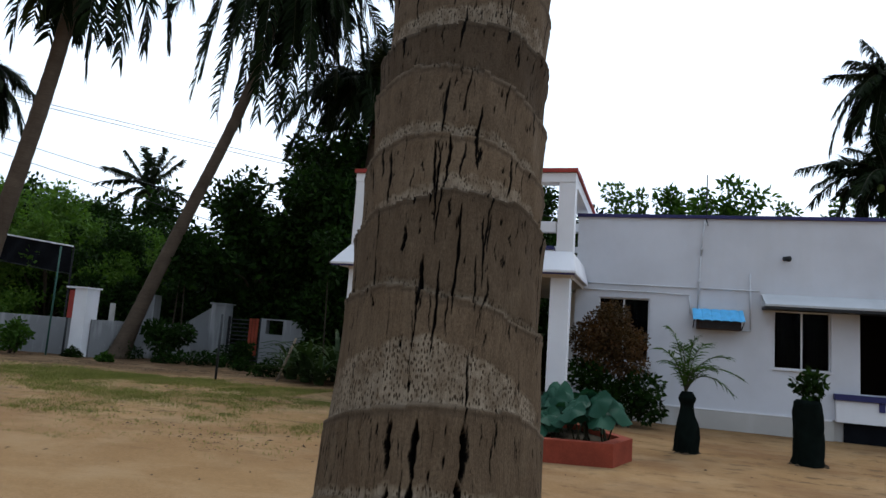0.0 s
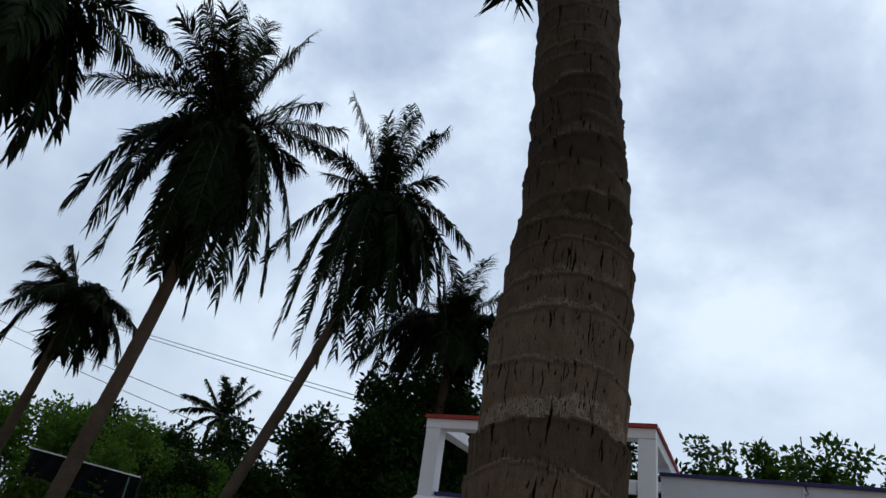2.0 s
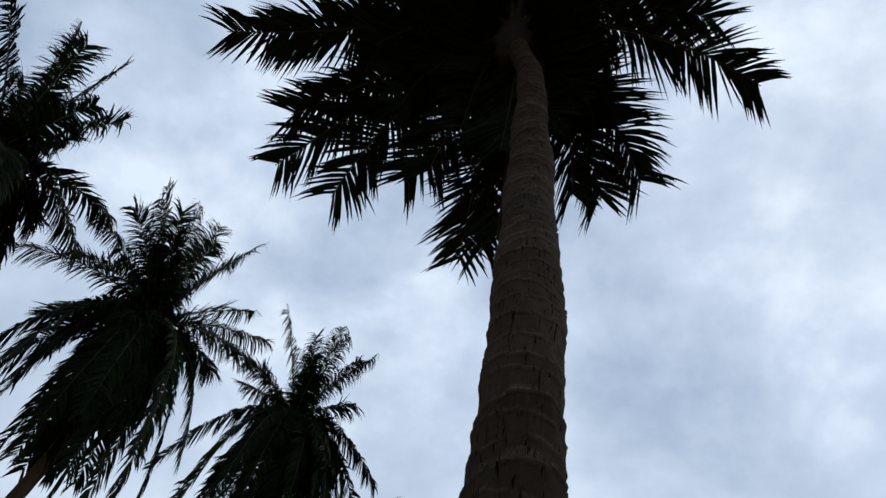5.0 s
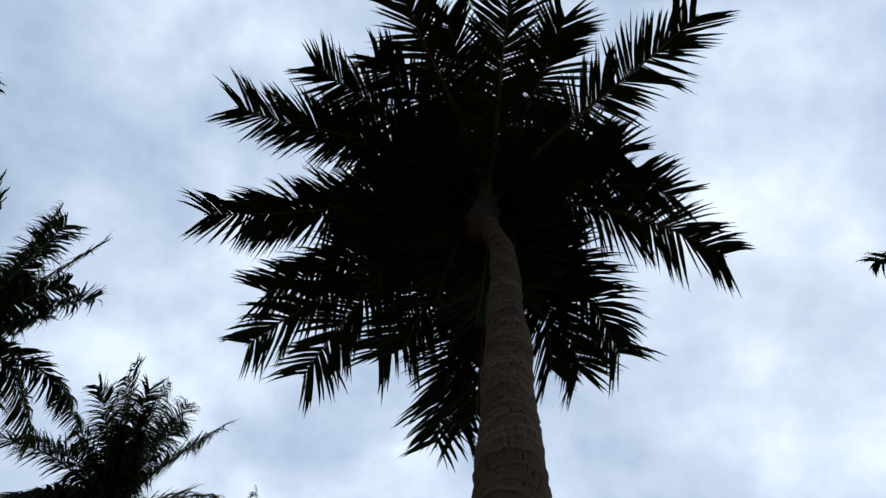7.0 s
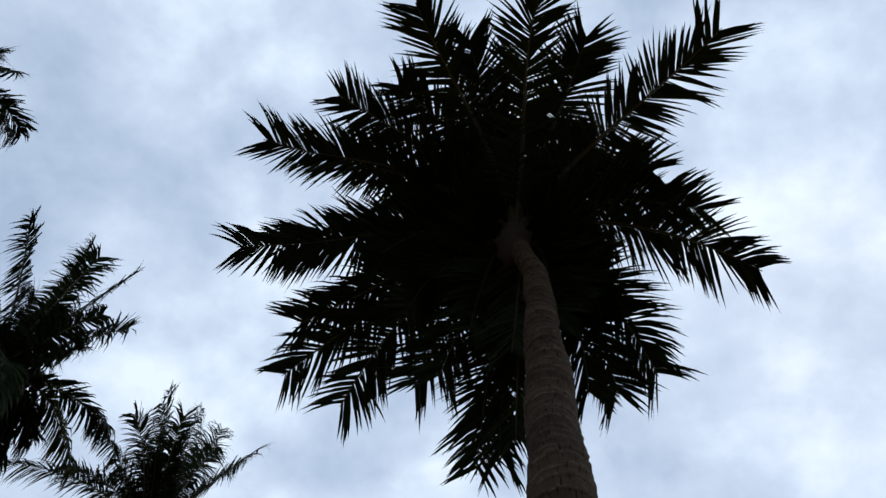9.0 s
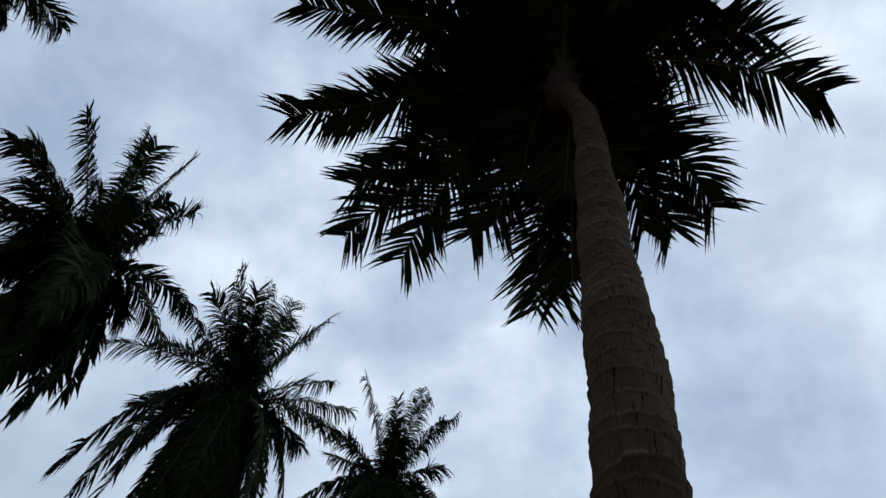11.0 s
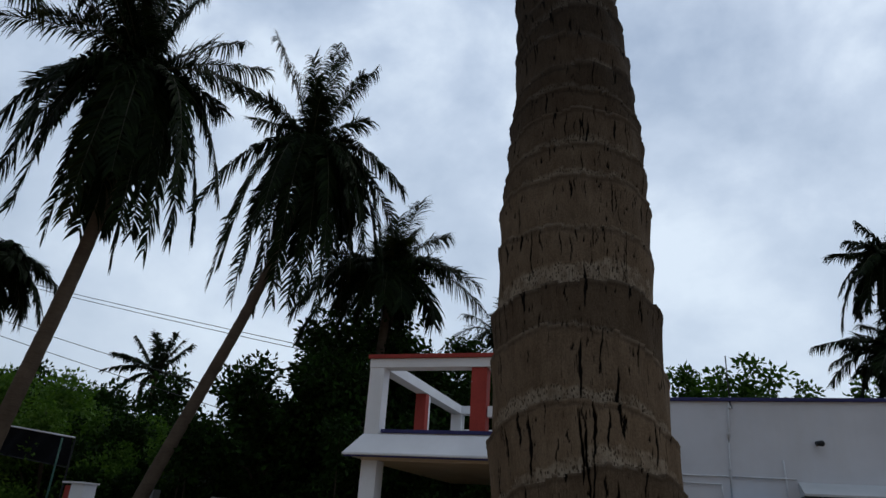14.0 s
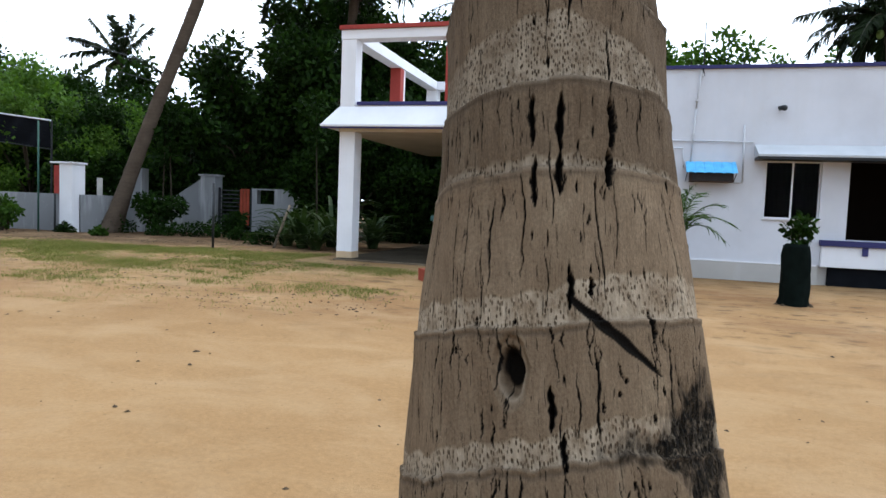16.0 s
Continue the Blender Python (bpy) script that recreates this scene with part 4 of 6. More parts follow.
palm_tree((-14.5, 15.85, 0.16), (-11.64, 18.04, 13.75), 0.2, 0.13, (0.50, 0.18, 0.0),
          [(-1.9, 4.5, 0), (0.4, 5.2, 0.6), (2.0, 4.0, 0), (1.8, 1.1, -0.8), (-0.2, 2.2, -1.2), (-3.4, 2.0, 0), (-3.5, -3.1, 0.3), (3.5, -1.1, 0), (-2.5, -5.5, 0), (-1.8, -5.8,
           0.8), (-2.2, -5.2, -0.8), (-0.0, -6.0, 0.2), (0.4, -6.0, -1), (1.9, -4.7, 0.3), (1.4, -5.0, 1), (2.6, -3.9, -0.5), (2.0, -3.8, -1.2), (-1.6, -2.5, 1.4), (-0.5, -6.2,
           -0.5), (2.5, -5.3, 0.4), (3.0, -4.8, -0.4), (1.8, -5.8, 0.8), (3.5, -2.9, 0.6), (-1.1, -6.2, 1.0), (0.9, -6.5, -0.6)],
          "slender leaning coconut palm beside the compound wall", 22, extra=40)
palm_tree((-15.2, 4.6, 0.1), (-12.96, 5.27, 11.3), 0.19, 0.13, (0.3, 0.0, 0.0),
          [(-2.2, 3.6, 0), (-0.9, 4.9, 0.4), (0.4, 4.7, 0), (1.3, 3.1, -0.3), (-2.5, 2.3, 0.5), (-2.8, 1.5, 0), (-2.5, 0.2, 0.4), (2.7, 1.0, 0), (2.6, -0.7, -0.4), (1.6, -2.6,
           0.2), (1.1, -3.3, 0.4), (1.1, -3.3, -0.5), (1.3, -2.3, 0.7), (-0.3, -2.6, 0), (-1.3, -1.4, 0.4), (1.6, 0.1, 0.8), (0.4, -3.5, -0.5), (-0.7, 2.8, 0.9), (-2.1, -1.0, 0)],
          "tall coconut palm with ragged drooping fronds", 23, extra=36, width=0.052)
palm_tree((-10.9, 21.4, 0.2), (-9.45, 21.0, 9.9), 0.2, 0.14, (0.3, 0.0, 0.0),
          [(3.3, -0.1, 0), (3.6, -0.7, 0.8), (2.0, 1.8, 0), (0.9, 2.1, 0.5), (1.0, 3.6, 1), (2.3, 0.2, -0.8), (-0.1, -1.3, 0), (-1.4, -0.2, 0.5), (-0.9, -1.7, -0.5), (-2.0, -1.6,
           0.6), (0.9, -1.8, 0), (1.7, -1.8, -1), (-0.6, 1.3, 0.5), (0.2, 1.0, -0.9), (-3.4, -1.8, 0.3), (-2.8, -2.8, -0.4), (-3.0, -0.6, 0.6), (-1.8, -3.0, 0.0), (-2.2, 0.5, -0.3)],
          "coconut palm rising behind the dark trees", 24, extra=22, leaf=1.0)
palm_tree((-8.0, 30.0, 0.2), (-7.5, 29.2, 9.9), 0.2, 0.14, (0.3, 0.0, 0.0),
          [(2.4, 1.0), (3.2, -0.6), (2.5, -1.8), (0.6, 1.9), (-1.5, 1.3), (-2.6, -1.0), (1.0, -2.4)],
          "far coconut palm behind the porch", 25, extra=16, pairs=40)
palm_tree((7.3, 23.4, 0.1), (6.8, 22.9, 7.16), 0.2, 0.15, (0.1, 0.0, 0.0),
          [(-2.5, 0.5, 0), (-2.2, -0.6, 0.5), (-2.0, -0.2, -0.5), (-1.7, 0.8, 0.6), (-1.4, -1.1, 0), (-0.8, -1.1, 0.6), (-0.4, 1.3, -0.5), (-1.1, 1.3, 0.8), (0.9, 1.3, 0), (1.5, 0.3, 0.5), (1.5, -0.9, -0.5),
           (0.3, -1.4, 0.3), (1.0, -1.4, -0.4), (0.2, 1.7, 0.9)],
          "short coconut palm behind the white house", 26, extra=14, leaf=0.62, width=0.045)
palm_tree((8.0, 25.2, 0.1), (7.48, 24.5, 10.76), 0.2, 0.15, (0.1, 0.0, 0.0),
          [(-2.0, 0.5, 0), (-1.9, -2.2, 0), (-1.4, -1.6, 0.8), (-0.9, 1.7, 0), (-1.7, -1.0, -0.6), (0.3, 1.9, 0.5), (1.4, 0.9, 0), (2.0, -0.5, 0.4), (-0.4, -2.1, 0.5), (0.8, -2.3, -0.5), (1.7, -1.7, 0), (-1.3, 0.7, -0.9)],
          "taller coconut palm behind the white house", 32, extra=10, leaf=0.62, width=0.045)
palm_tree((-30.5, 34.0, 0.2), (-29.9, 33.6, 9.0), 0.2, 0.14, (0.2, 0.0, 0.0),
          [(-2.7, 1.2), (-1.6, 2.4), (-0.5, 2.9), (0.7, 2.8), (1.7, 2.1), (2.3, -0.2), (-3.0, 0.0), (-2.2, -1.5), (1.2, 2.6), (2.0, -1.4)],
          "small distant coconut palm above the trees", 27, extra=4, pairs=46, leaf=0.72, width=0.12, deep=0.7)
palm_tree((-21.0, 13.6, 0.1), (-19.7, 13.8, 8.4), 0.19, 0.13, (0.2, 0.0, 0.0),
          [(-0.7, 1.6, 0), (-1.0, 1.1, 0.5), (-1.6, -0.1, 0), (-1.8, -0.7, 0.4), (2.0, -0.4, 0), (1.7, -1.6, -0.6), (1.3, -1.7, 0.4), (-1.4, 0.6, -0.7), (1.5, 0.1, 0.8), (-1.5,
           -1.9, 0), (-0.2, -2.1, 0.3), (0.6, -2.2, -0.5), (0.5, 0.4, -0.8)],
          "coconut palm beyond the compound wall", 28, extra=18)
palm_tree((7.9, 5.2, 0.0), (6.13, 5.91, 12.5), 0.17, 0.12, (0.1, 0.0, 0.0),
          [(-1.7, 1.9, 0), (0.8, 3.3, 0.3), (1.7, 1.7, 0), (1.4, -0.3, 0.3), (0.5, -2.3, -0.3), (-0.8, -2.6, 0), (-0.9, -0.8, 0.5)],
          "coconut palm at the edge of the yard", 29, extra=0, leaf=0.6)
palm_tree((7.2, 7.9, 0.0), (5.52, 8.17, 8.7), 0.17, 0.12, (0.1, 0.0, 0.0),
          [(-1.6, 1.7, 0), (0.1, 2.2, 0.3), (0.9, 1.6, 0), (1.3, 0.6, 0.3), (0.8, -1.1, -0.3), (-0.4, -1.4, 0), (-1.0, -0.7, 0.5)],
          "shorter coconut palm at the edge of the yard", 31, extra=0, leaf=0.6)
palm_tree((-14.6, -1.2, 0.0), (-14.3, -0.8, 15.0), 0.18, 0.12, (0.2, 0.0, 0.0),
          [(0.9, 2.3), (2.2, 0.8), (2.0, -0.4), (0.2, 2.4), (-1.5, 1.3), (-2.0, -0.6), (-1.0, -2.4), (0.9, -2.4)],
          "tall coconut palm at the side of the yard", 30, extra=16)


# ---- the white house ----
FY = 14.4
house = thing("house", (4.0, FY, 0.05), "single-storey whitewashed house with navy roof edge and dark windows", "house")
HOLES = [(-1.06, -0.04, 1.25, 2.55), (2.28, 3.27, 1.33, 2.45), (3.75, 6.4, 0.97, 2.46), (8.0, 9.3, 1.3, 2.43)]
part("wall", wall_sheet(bmesh.new(), -1.55, 12.0, 0.46, 4.24, FY, 0.23, HOLES), WHITE, house, "whitewashed front wall with faint rain streaks")
boxed("wall", (-1.55, -1.32, FY + 0.23, 21.0, 0.0, 4.24), WHITE, house)
boxed("wall", (11.77, 12.0, FY + 0.23, 21.0, 0.0, 4.24), WHITE, house)
boxed("wall", (-1.32, 11.77, 20.77, 21.0, 0.0, 4.24), WHITE, house)
boxed("roof", (-1.32, 11.77, FY + 0.23, 20.77, 3.35, 3.5), CONCRETE, house, "flat concrete roof slab")
boxed("floor_slab", (-1.32, 11.77, FY + 0.23, 20.77, 0.3, 0.45), CONCRETE, house)
boxed("plinth", (-1.56, 3.30, FY - 0.03, FY + 0.23, -0.1, 0.43), PLINTH, house, "stained flaking plaster plinth")
boxed("plinth", (3.30, 12.0, FY + 0.06, FY + 0.23, -0.1, 0.46), PLINTH, house)
boxed("plinth_ledge", (-1.56, 3.28, FY - 0.035, FY, 0.432, 0.462), WHITE_TRIM, house)
boxed("roof_edge", (-1.58, 12.05, FY - 0.05, FY + 0.28, 4.24, 4.31), NAVY, house, "navy painted parapet coping")


def window(x0, x1, z0, z1, bars=1):
    w = part("window", box(bmesh.new(), x0 - 0.03, x1 + 0.03, FY - 0.045, FY + 0.05, z0 - 0.022, z0 - 0.002, 0.003), WHITE_TRIM, house, "dark two-pane window with white frame")
    t = 0.026
    for nm, d in (("frame", (x0, x0 + t, FY + 0.06, FY + 0.11, z0, z1)), ("frame", (x1 - t, x1, FY + 0.06, FY + 0.11, z0, z1)), ("frame", (x0 + t, x1 - t, FY + 0.06, FY + 0.11, z0, z0 + t)),
                  ("frame", (x0 + t, x1 - t, FY + 0.06, FY + 0.11, z1 - t, z1))):
        boxed(nm, d, WHITE_TRIM, w)
    step = (x1 - x0 - 2 * t) / (bars + 1)
    for i in range(bars):
        c = x0 + t + step * (i + 1)
        boxed("mullion", (c - 0.016, c + 0.016, FY + 0.063, FY + 0.107, z0 + t, z1 - t), WHITE_TRIM, w)
    for i in range(bars + 1):
        c = x0 + t + step * i
        boxed("pane", (c + 0.018, c + step - 0.018, FY + 0.083, FY + 0.089, z0 + t + 0.002, z1 - t - 0.002), GLASS, w, bevel=0)
    # Pleated near-black sheet stands in for the unlit room behind the panes.
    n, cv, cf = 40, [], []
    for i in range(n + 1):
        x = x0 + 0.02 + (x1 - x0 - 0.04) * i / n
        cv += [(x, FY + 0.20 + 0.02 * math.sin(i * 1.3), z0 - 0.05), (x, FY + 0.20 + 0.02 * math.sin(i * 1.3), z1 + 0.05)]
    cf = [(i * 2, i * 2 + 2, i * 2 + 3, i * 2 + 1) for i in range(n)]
    mesh_part("unlit_room_sheet", cv, cf, ROOM_DARK, w, "dark sheet standing in for the unlit room behind the window")
    for i in range(5):
        zz = z0 + (z1 - z0) * (i + 0.8) / 5.6
        boxed("grille_bar", (x0 + 0.002, x1 - 0.002, FY + 0.125, FY + 0.137, zz, zz + 0.012), IRON, w, bevel=0)
    return w


window(-1.06, -0.04, 1.25, 2.55)
window(2.28, 3.27, 1.33, 2.45)
window(8.0, 9.3, 1.3, 2.43)


def chajja(x0, x1):
    """A sloping concrete sunshade."""
    prof = [(FY, 2.50), (FY - 0.50, 2.50), (FY - 0.50, 2.54), (FY, 2.76)]
    vs = [(x, y, z) for x in (x0, x1) for y, z in prof]
    fs = [(0, 1, 2, 3), (7, 6, 5, 4)] + [(i, i + 4, (i + 1) % 4 + 4, (i + 1) % 4) for i in range(4)]
    mesh_part("sunshade", vs, [f[::-1] for f in fs], CHAJJA, house, "weathered whitewashed concrete sunshade over the windows")


chajja(2.05, 10.0)
# Dark strip added below the slab gives the shade of its underside.
boxed("dark_lower_edge", (2.055, 9.995, FY - 0.495, FY - 0.003, 2.445, 2.497), IRON, house, "dark strip coloured as the shade under the sunshade")
# Sit-out: low parapet, navy seat; near-black surfaces for the unlit room and drain opening.
boxed("sitout_parapet", (3.33, 6.6, FY - 0.10, FY - 0.003, 0.44, 0.84), WHITE_TRIM, house)
boxed("sitout_seat", (3.30, 6.65, FY - 0.15, FY + 0.20, 0.845, 0.955), NAVY, house, "navy painted sit-out ledge")
boxed("seat_bracket", (4.02, 4.12, FY - 0.13, FY - 0.10, 0.68, 0.842), NAVY, house)
# Solid black panel stands in for the shade of the low opening.
boxed("plinth_dark_panel", (3.48, 6.6, FY - 0.012, FY + 0.05, -0.05, 0.43), NET_VOID_BLACK, house, "black panel standing in for the shaded opening under the sit-out ledge")
# Near-black colour on these two gives the sit-out interior its shade.
boxed("inner_wall", (3.30, 3.42, FY + 0.24, 17.5, 0.46, 3.34), SITOUT_DARK, house)
boxed("sitout_dark_back", (3.43, 9.0, FY + 2.55, FY + 2.6, 0.46, 3.34), SITOUT_DARK, house, "near-black backing standing in for the unlit sit-out interior")


def pipe(points, r=0.014, name="conduit_pipe", mat=None):
    bm = bmesh.new()
    for a, b in zip(points[:-1], points[1:]):
        rod(bm, a, b, r, r, 8)
    for p in points[1:-1]:
        bmesh.ops.create_uvsphere(bm, u_segments=8, v_segments=6, radius=r * 1.35, matrix=Matrix.Translation(p))
    return part(name, bm, mat or PIPE, house, "", True)


Y = FY - 0.03
pipe([(0.98, Y, 4.20), (0.92, Y, 3.45), (0.88, Y, 2.38)])
pipe([(1.01, Y, 5.15), (1.01, Y, 4.22), (1.04, Y, 4.1)], 0.012, "antenna_mast", IRON)
pipe([(-1.45, Y, 2.83), (0.86, Y, 2.82)])
pipe([(0.92, Y, 2.82), (2.02, Y, 2.81)])
pipe([(-1.45, Y, 2.70), (-0.2, Y, 2.69), (0.72, Y, 2.67), (0.74, Y, 2.30)], 0.012)
pipe([(1.84, Y, 3.14), (1.86, Y, 2.02), (1.70, Y, 2.0)], 0.014)
for px_, pz_ in ((0.93, 3.62), (1.0, 4.12), (0.9, 2.95)):
    boxed("pipe_clamp", (px_ - 0.03, px_ + 0.03, Y - 0.02, FY, pz_ - 0.025, pz_ + 0.025), PIPE, house)
spot = thing("wall_spotlight", (2.45, FY, 3.46), "small black wall spotlight on the white facade", "spotlight")
part("bracket", rod(bmesh.new(), (2.45, FY, 3.43), (2.45, FY - 0.09, 3.46), 0.014), IRON, spot)
bm = rod(bmesh.new(), (2.44, FY - 0.04, 3.47), (2.51, FY - 0.17, 3.45), 0.04, 0.055, 14)
part("lamp_head", bm, IRON, spot, "", True)

ac = thing("window_air_conditioner", (1.25, FY, 1.99), "rusty boxed window air conditioner under a blue sheet awning", "air conditioner")
boxed("case", (0.86, 1.66, FY - 0.32, FY, 2.0, 2.21), RUST, ac, "rusty brown case")
for i in range(9):
    boxed("louvre", (0.89, 1.63, FY - 0.326, FY - 0.318, 2.02 + i * 0.02, 2.032 + i * 0.02), IRON, ac, bevel=0)
vs, fs = [], []
n = 44
for i in range(n + 1):
    x = 0.78 + 0.94 * i / n
    w_ = 0.016 * abs(math.sin(i / n * math.pi * 5.5)) ** 0.4
    vs += [(x, FY - 0.42, 2.165 + w_), (x, FY - 0.005, 2.40 + w_), (x, FY - 0.42, 2.158 + w_), (x, FY - 0.005, 2.393 + w_)]
for i in range(n):
    a, b = i * 4, i * 4 + 4
    fs += [(a, b, b + 1, a + 1), (a + 2, a + 3, b + 3, b + 2), (a, a + 2, b + 2, b)]
mesh_part("awning", vs, fs, BLUE_SHEET, ac, "bright blue corrugated sheet awning")
for x in (0.80, 1.70):
    part("awning_strut", rod(bmesh.new(), (x, FY, 2.02), (x, FY - 0.40, 2.16), 0.009), IRON, ac)

# ---- the porch with its open upper frame ----
PX0, PX1, PY0, PY1 = -5.76, -1.39, 12.06, 17.9
porch = thing("porch", (-3.6, 12.06, 0.1), "white open car porch with slanted eaves and red-topped concrete frame above", "porch")
for x0, x1, y0, y1 in ((PX0 + 0.02, PX0 + 0.34, PY0, PY0 + 0.34), (-1.76, -1.42, PY0, PY0 + 0.34), (-3.5, -3.16, PY1 - 0.34, PY1), (-1.76, -1.42, 15.2, 15.54)):
    boxed("pillar", (x0, x1, y0, y1, 0.36, 2.68), WHITE_TRIM, porch, "square white pillar")
    boxed("pillar_foot", (x0 - 0.004, x1 + 0.004, y0 - 0.004, y1 + 0.004, 0.0, 0.36), make_wall("mud_splashed_paint", (0.50, 0.36, 0.22), 1.2) if x0 < -5 and y0 < 13 else WHITE_TRIM, porch, "mud-stained pillar foot")
boxed("slab", (PX0, PX1, PY0, PY1, 2.68, 2.80), CEIL, porch, "plain porch ceiling slab")
# Slanted eaves on the front and both sides.
EV = 0.26
lo, hi = 2.80, 3.16
ring0 = [(PX0 - EV, PY0 - EV), (PX1 + EV * 0.35, PY0 - EV), (PX1 + EV * 0.35, FY - 0.06), (PX0 - EV, PY1 + EV)]
for nm, a, b, c, d in (("eave", (PX0 - EV, PY0 - EV), (PX1 + 0.09, PY0 - EV), (PX1, PY0), (PX0, PY0)), ("eave", (PX0 - EV, PY1 + EV), (PX0 - EV, PY0 - EV), (PX0, PY0), (PX0, PY1)),
                       ("eave", (PX1 + 0.09, PY0 - EV), (PX1 + 0.09, FY - 0.055), (PX1, FY - 0.055), (PX1, PY0))):
    vs = [(*a, lo), (*b, lo), (*c, hi), (*d, hi), (*a, lo - 0.05), (*b, lo - 0.05), (*c, lo - 0.05), (*d, lo - 0.05)]
    mesh_part(nm, vs, [(0, 1, 2, 3), (4, 7, 6, 5), (0, 4, 5, 1), (1, 5, 6, 2), (2, 6, 7, 3), (3, 7, 4, 0)], WHITE_TRIM, porch, "white sloping concrete eave")
boxed("eave_lip", (PX0 - EV - 0.012, PX1 + 0.10, PY0 - EV - 0.014, PY0 - EV + 0.02, lo - 0.045, lo - 0.005), WHITE_TRIM, porch)
boxed("dark_lower_edge", (PX0 - EV + 0.01, PX1 + 0.08, PY0 - EV + 0.004, PY0 - EV + 0.03, lo - 0.082, lo - 0.052), NAVY, porch)
boxed("upper_deck", (PX0 + 0.005, PX1 - 0.005, PY0 + 0.005, PY1 - 0.005, 2.804, 3.10), CONCRETE, porch)
boxed("deck_kerb", (PX0 + 0.36, PX1 - 0.34, PY0 + 0.02, PY0 + 0.20, 3.10, 3.185), WHITE_TRIM, porch)
boxed("deck_coping", (PX0 + 0.36, PX1 - 0.34, PY0 - 0.01, PY0 + 0.22, 3.188, 3.255), NAVY, porch, "navy painted coping")
boxed("deck_coping", (PX0 + 0.06, PX0 + 0.26, PY0 + 0.36, PY1 - 0.36, 3.10, 3.2), NAVY, porch)
for x0, y0 in ((PX0, PY0), (-1.70, PY0), (PX0, PY1 - 0.32), (-1.70, PY1 - 0.32)):
    boxed("upper_post", (x0 + 0.01, x0 + 0.31, y0 + 0.01, y0 + 0.31, 3.103, 4.44), WHITE_TRIM, porch, "white upper frame post")
boxed("red_post", (-3.66, -3.36, PY0 + 0.03, PY0 + 0.30, 3.258, 4.44), RED, porch, "red oxide painted post")
boxed("red_post", (PX0 + 0.03, PX0 + 0.28, 14.72, 14.95, 3.203, 4.44), RED, porch, "red oxide painted post")
boxed("post_face", (PX0 + 0.03, PX0 + 0.28, 14.955, 15.05, 3.203, 4.44), WHITE_TRIM, porch)
boxed("top_beam", (PX0, PX1, PY0, PY0 + 0.32, 4.443, 4.62), WHITE_TRIM, porch, "white top beam")
boxed("top_beam", (PX0 + 0.02, PX0 + 0.30, PY0 + 0.323, PY1 - 0.323, 4.445, 4.66), WHITE_TRIM, porch)
boxed("top_beam", (PX1 - 0.30, PX1 - 0.02, PY0 + 0.323, PY1 - 0.323, 4.445, 4.66), WHITE_TRIM, porch)
boxed("top_beam", (PX0, PX1, PY1 - 0.32, PY1, 4.445, 4.66), WHITE_TRIM, porch)
boxed("beam_cap", (PX0 - 0.03, PX1 + 0.03, PY0 - 0.04, PY0 + 0.34, 4.623, 4.70), RED, porch, "red painted beam cap")
boxed("beam_cap", (PX1 - 0.32, PX1 + 0.03, PY0 + 0.345, PY1, 4.663, 4.72), RED, porch, "red painted beam cap")
boxed("guard_rail", (-3.34, -1.72, PY0 + 0.08, PY0 + 0.2, 3.52, 3.72), WHITE_TRIM, porch, "white concrete guard rail")
boxed("rear_rail", (PX0 + 0.35, -1.72, PY1 - 0.24, PY1 - 0.12, 3.9, 4.05), WHITE_TRIM, porch)
boxed("rear_stub", (-4.9, -4.6, PY1 - 0.26, PY1 - 0.1, 3.11, 3.897), WHITE_TRIM, porch)
boxed("porch_floor", (-5.7, -1.58, 11.95, 18.0, 0.05, 0.235), DARK_EARTH, porch, "dark earthen porch floor")
boxed("floor_kerb", (-5.72, -1.56, 11.86, 11.945, 0.0, 0.225), MUDDY, porch, "rough concrete floor edging")

# ---- planter with broad-leaved plants ----
planter = thing("planter", (-1.7, 9.6, 0.08), "low red oxide planter bed with concrete rim", "planter")
POLY = [(-3.37, 9.97), (-2.5, 8.85), (-1.35, 8.45), (-0.41, 8.69), (-0.20, 9.44), (-0.9, 10.5), (-2.3, 10.9)]
cx, cy = sum(p[0] for p in POLY) / 7, sum(p[1] for p in POLY) / 7
inner = [(cx + (x - cx) * 0.88, cy + (y - cy) * 0.86) for x, y in POLY]
for i in range(7):
    j = (i + 1) % 7
    q = [POLY[i], POLY[j], inner[j], inner[i]]
    vs = [(x, y, z) for z in (0.0, 0.335) for x, y in q]
    o = mesh_part("side_wall", vs, [(3, 2, 1, 0), (4, 5, 6, 7), (0, 1, 5, 4), (1, 2, 6, 5), (2, 3, 7, 6), (3, 0, 4, 7)], BRICK_RED, planter)
vs = [(x, y, 0.26) for x, y in inner]
mesh_part("soil", vs + [(x, y, 0.0) for x, y in inner], [tuple(range(7))] + [(i, i + 7, (i + 1) % 7 + 7, (i + 1) % 7) for i in range(7)], DARK_EARTH, planter)


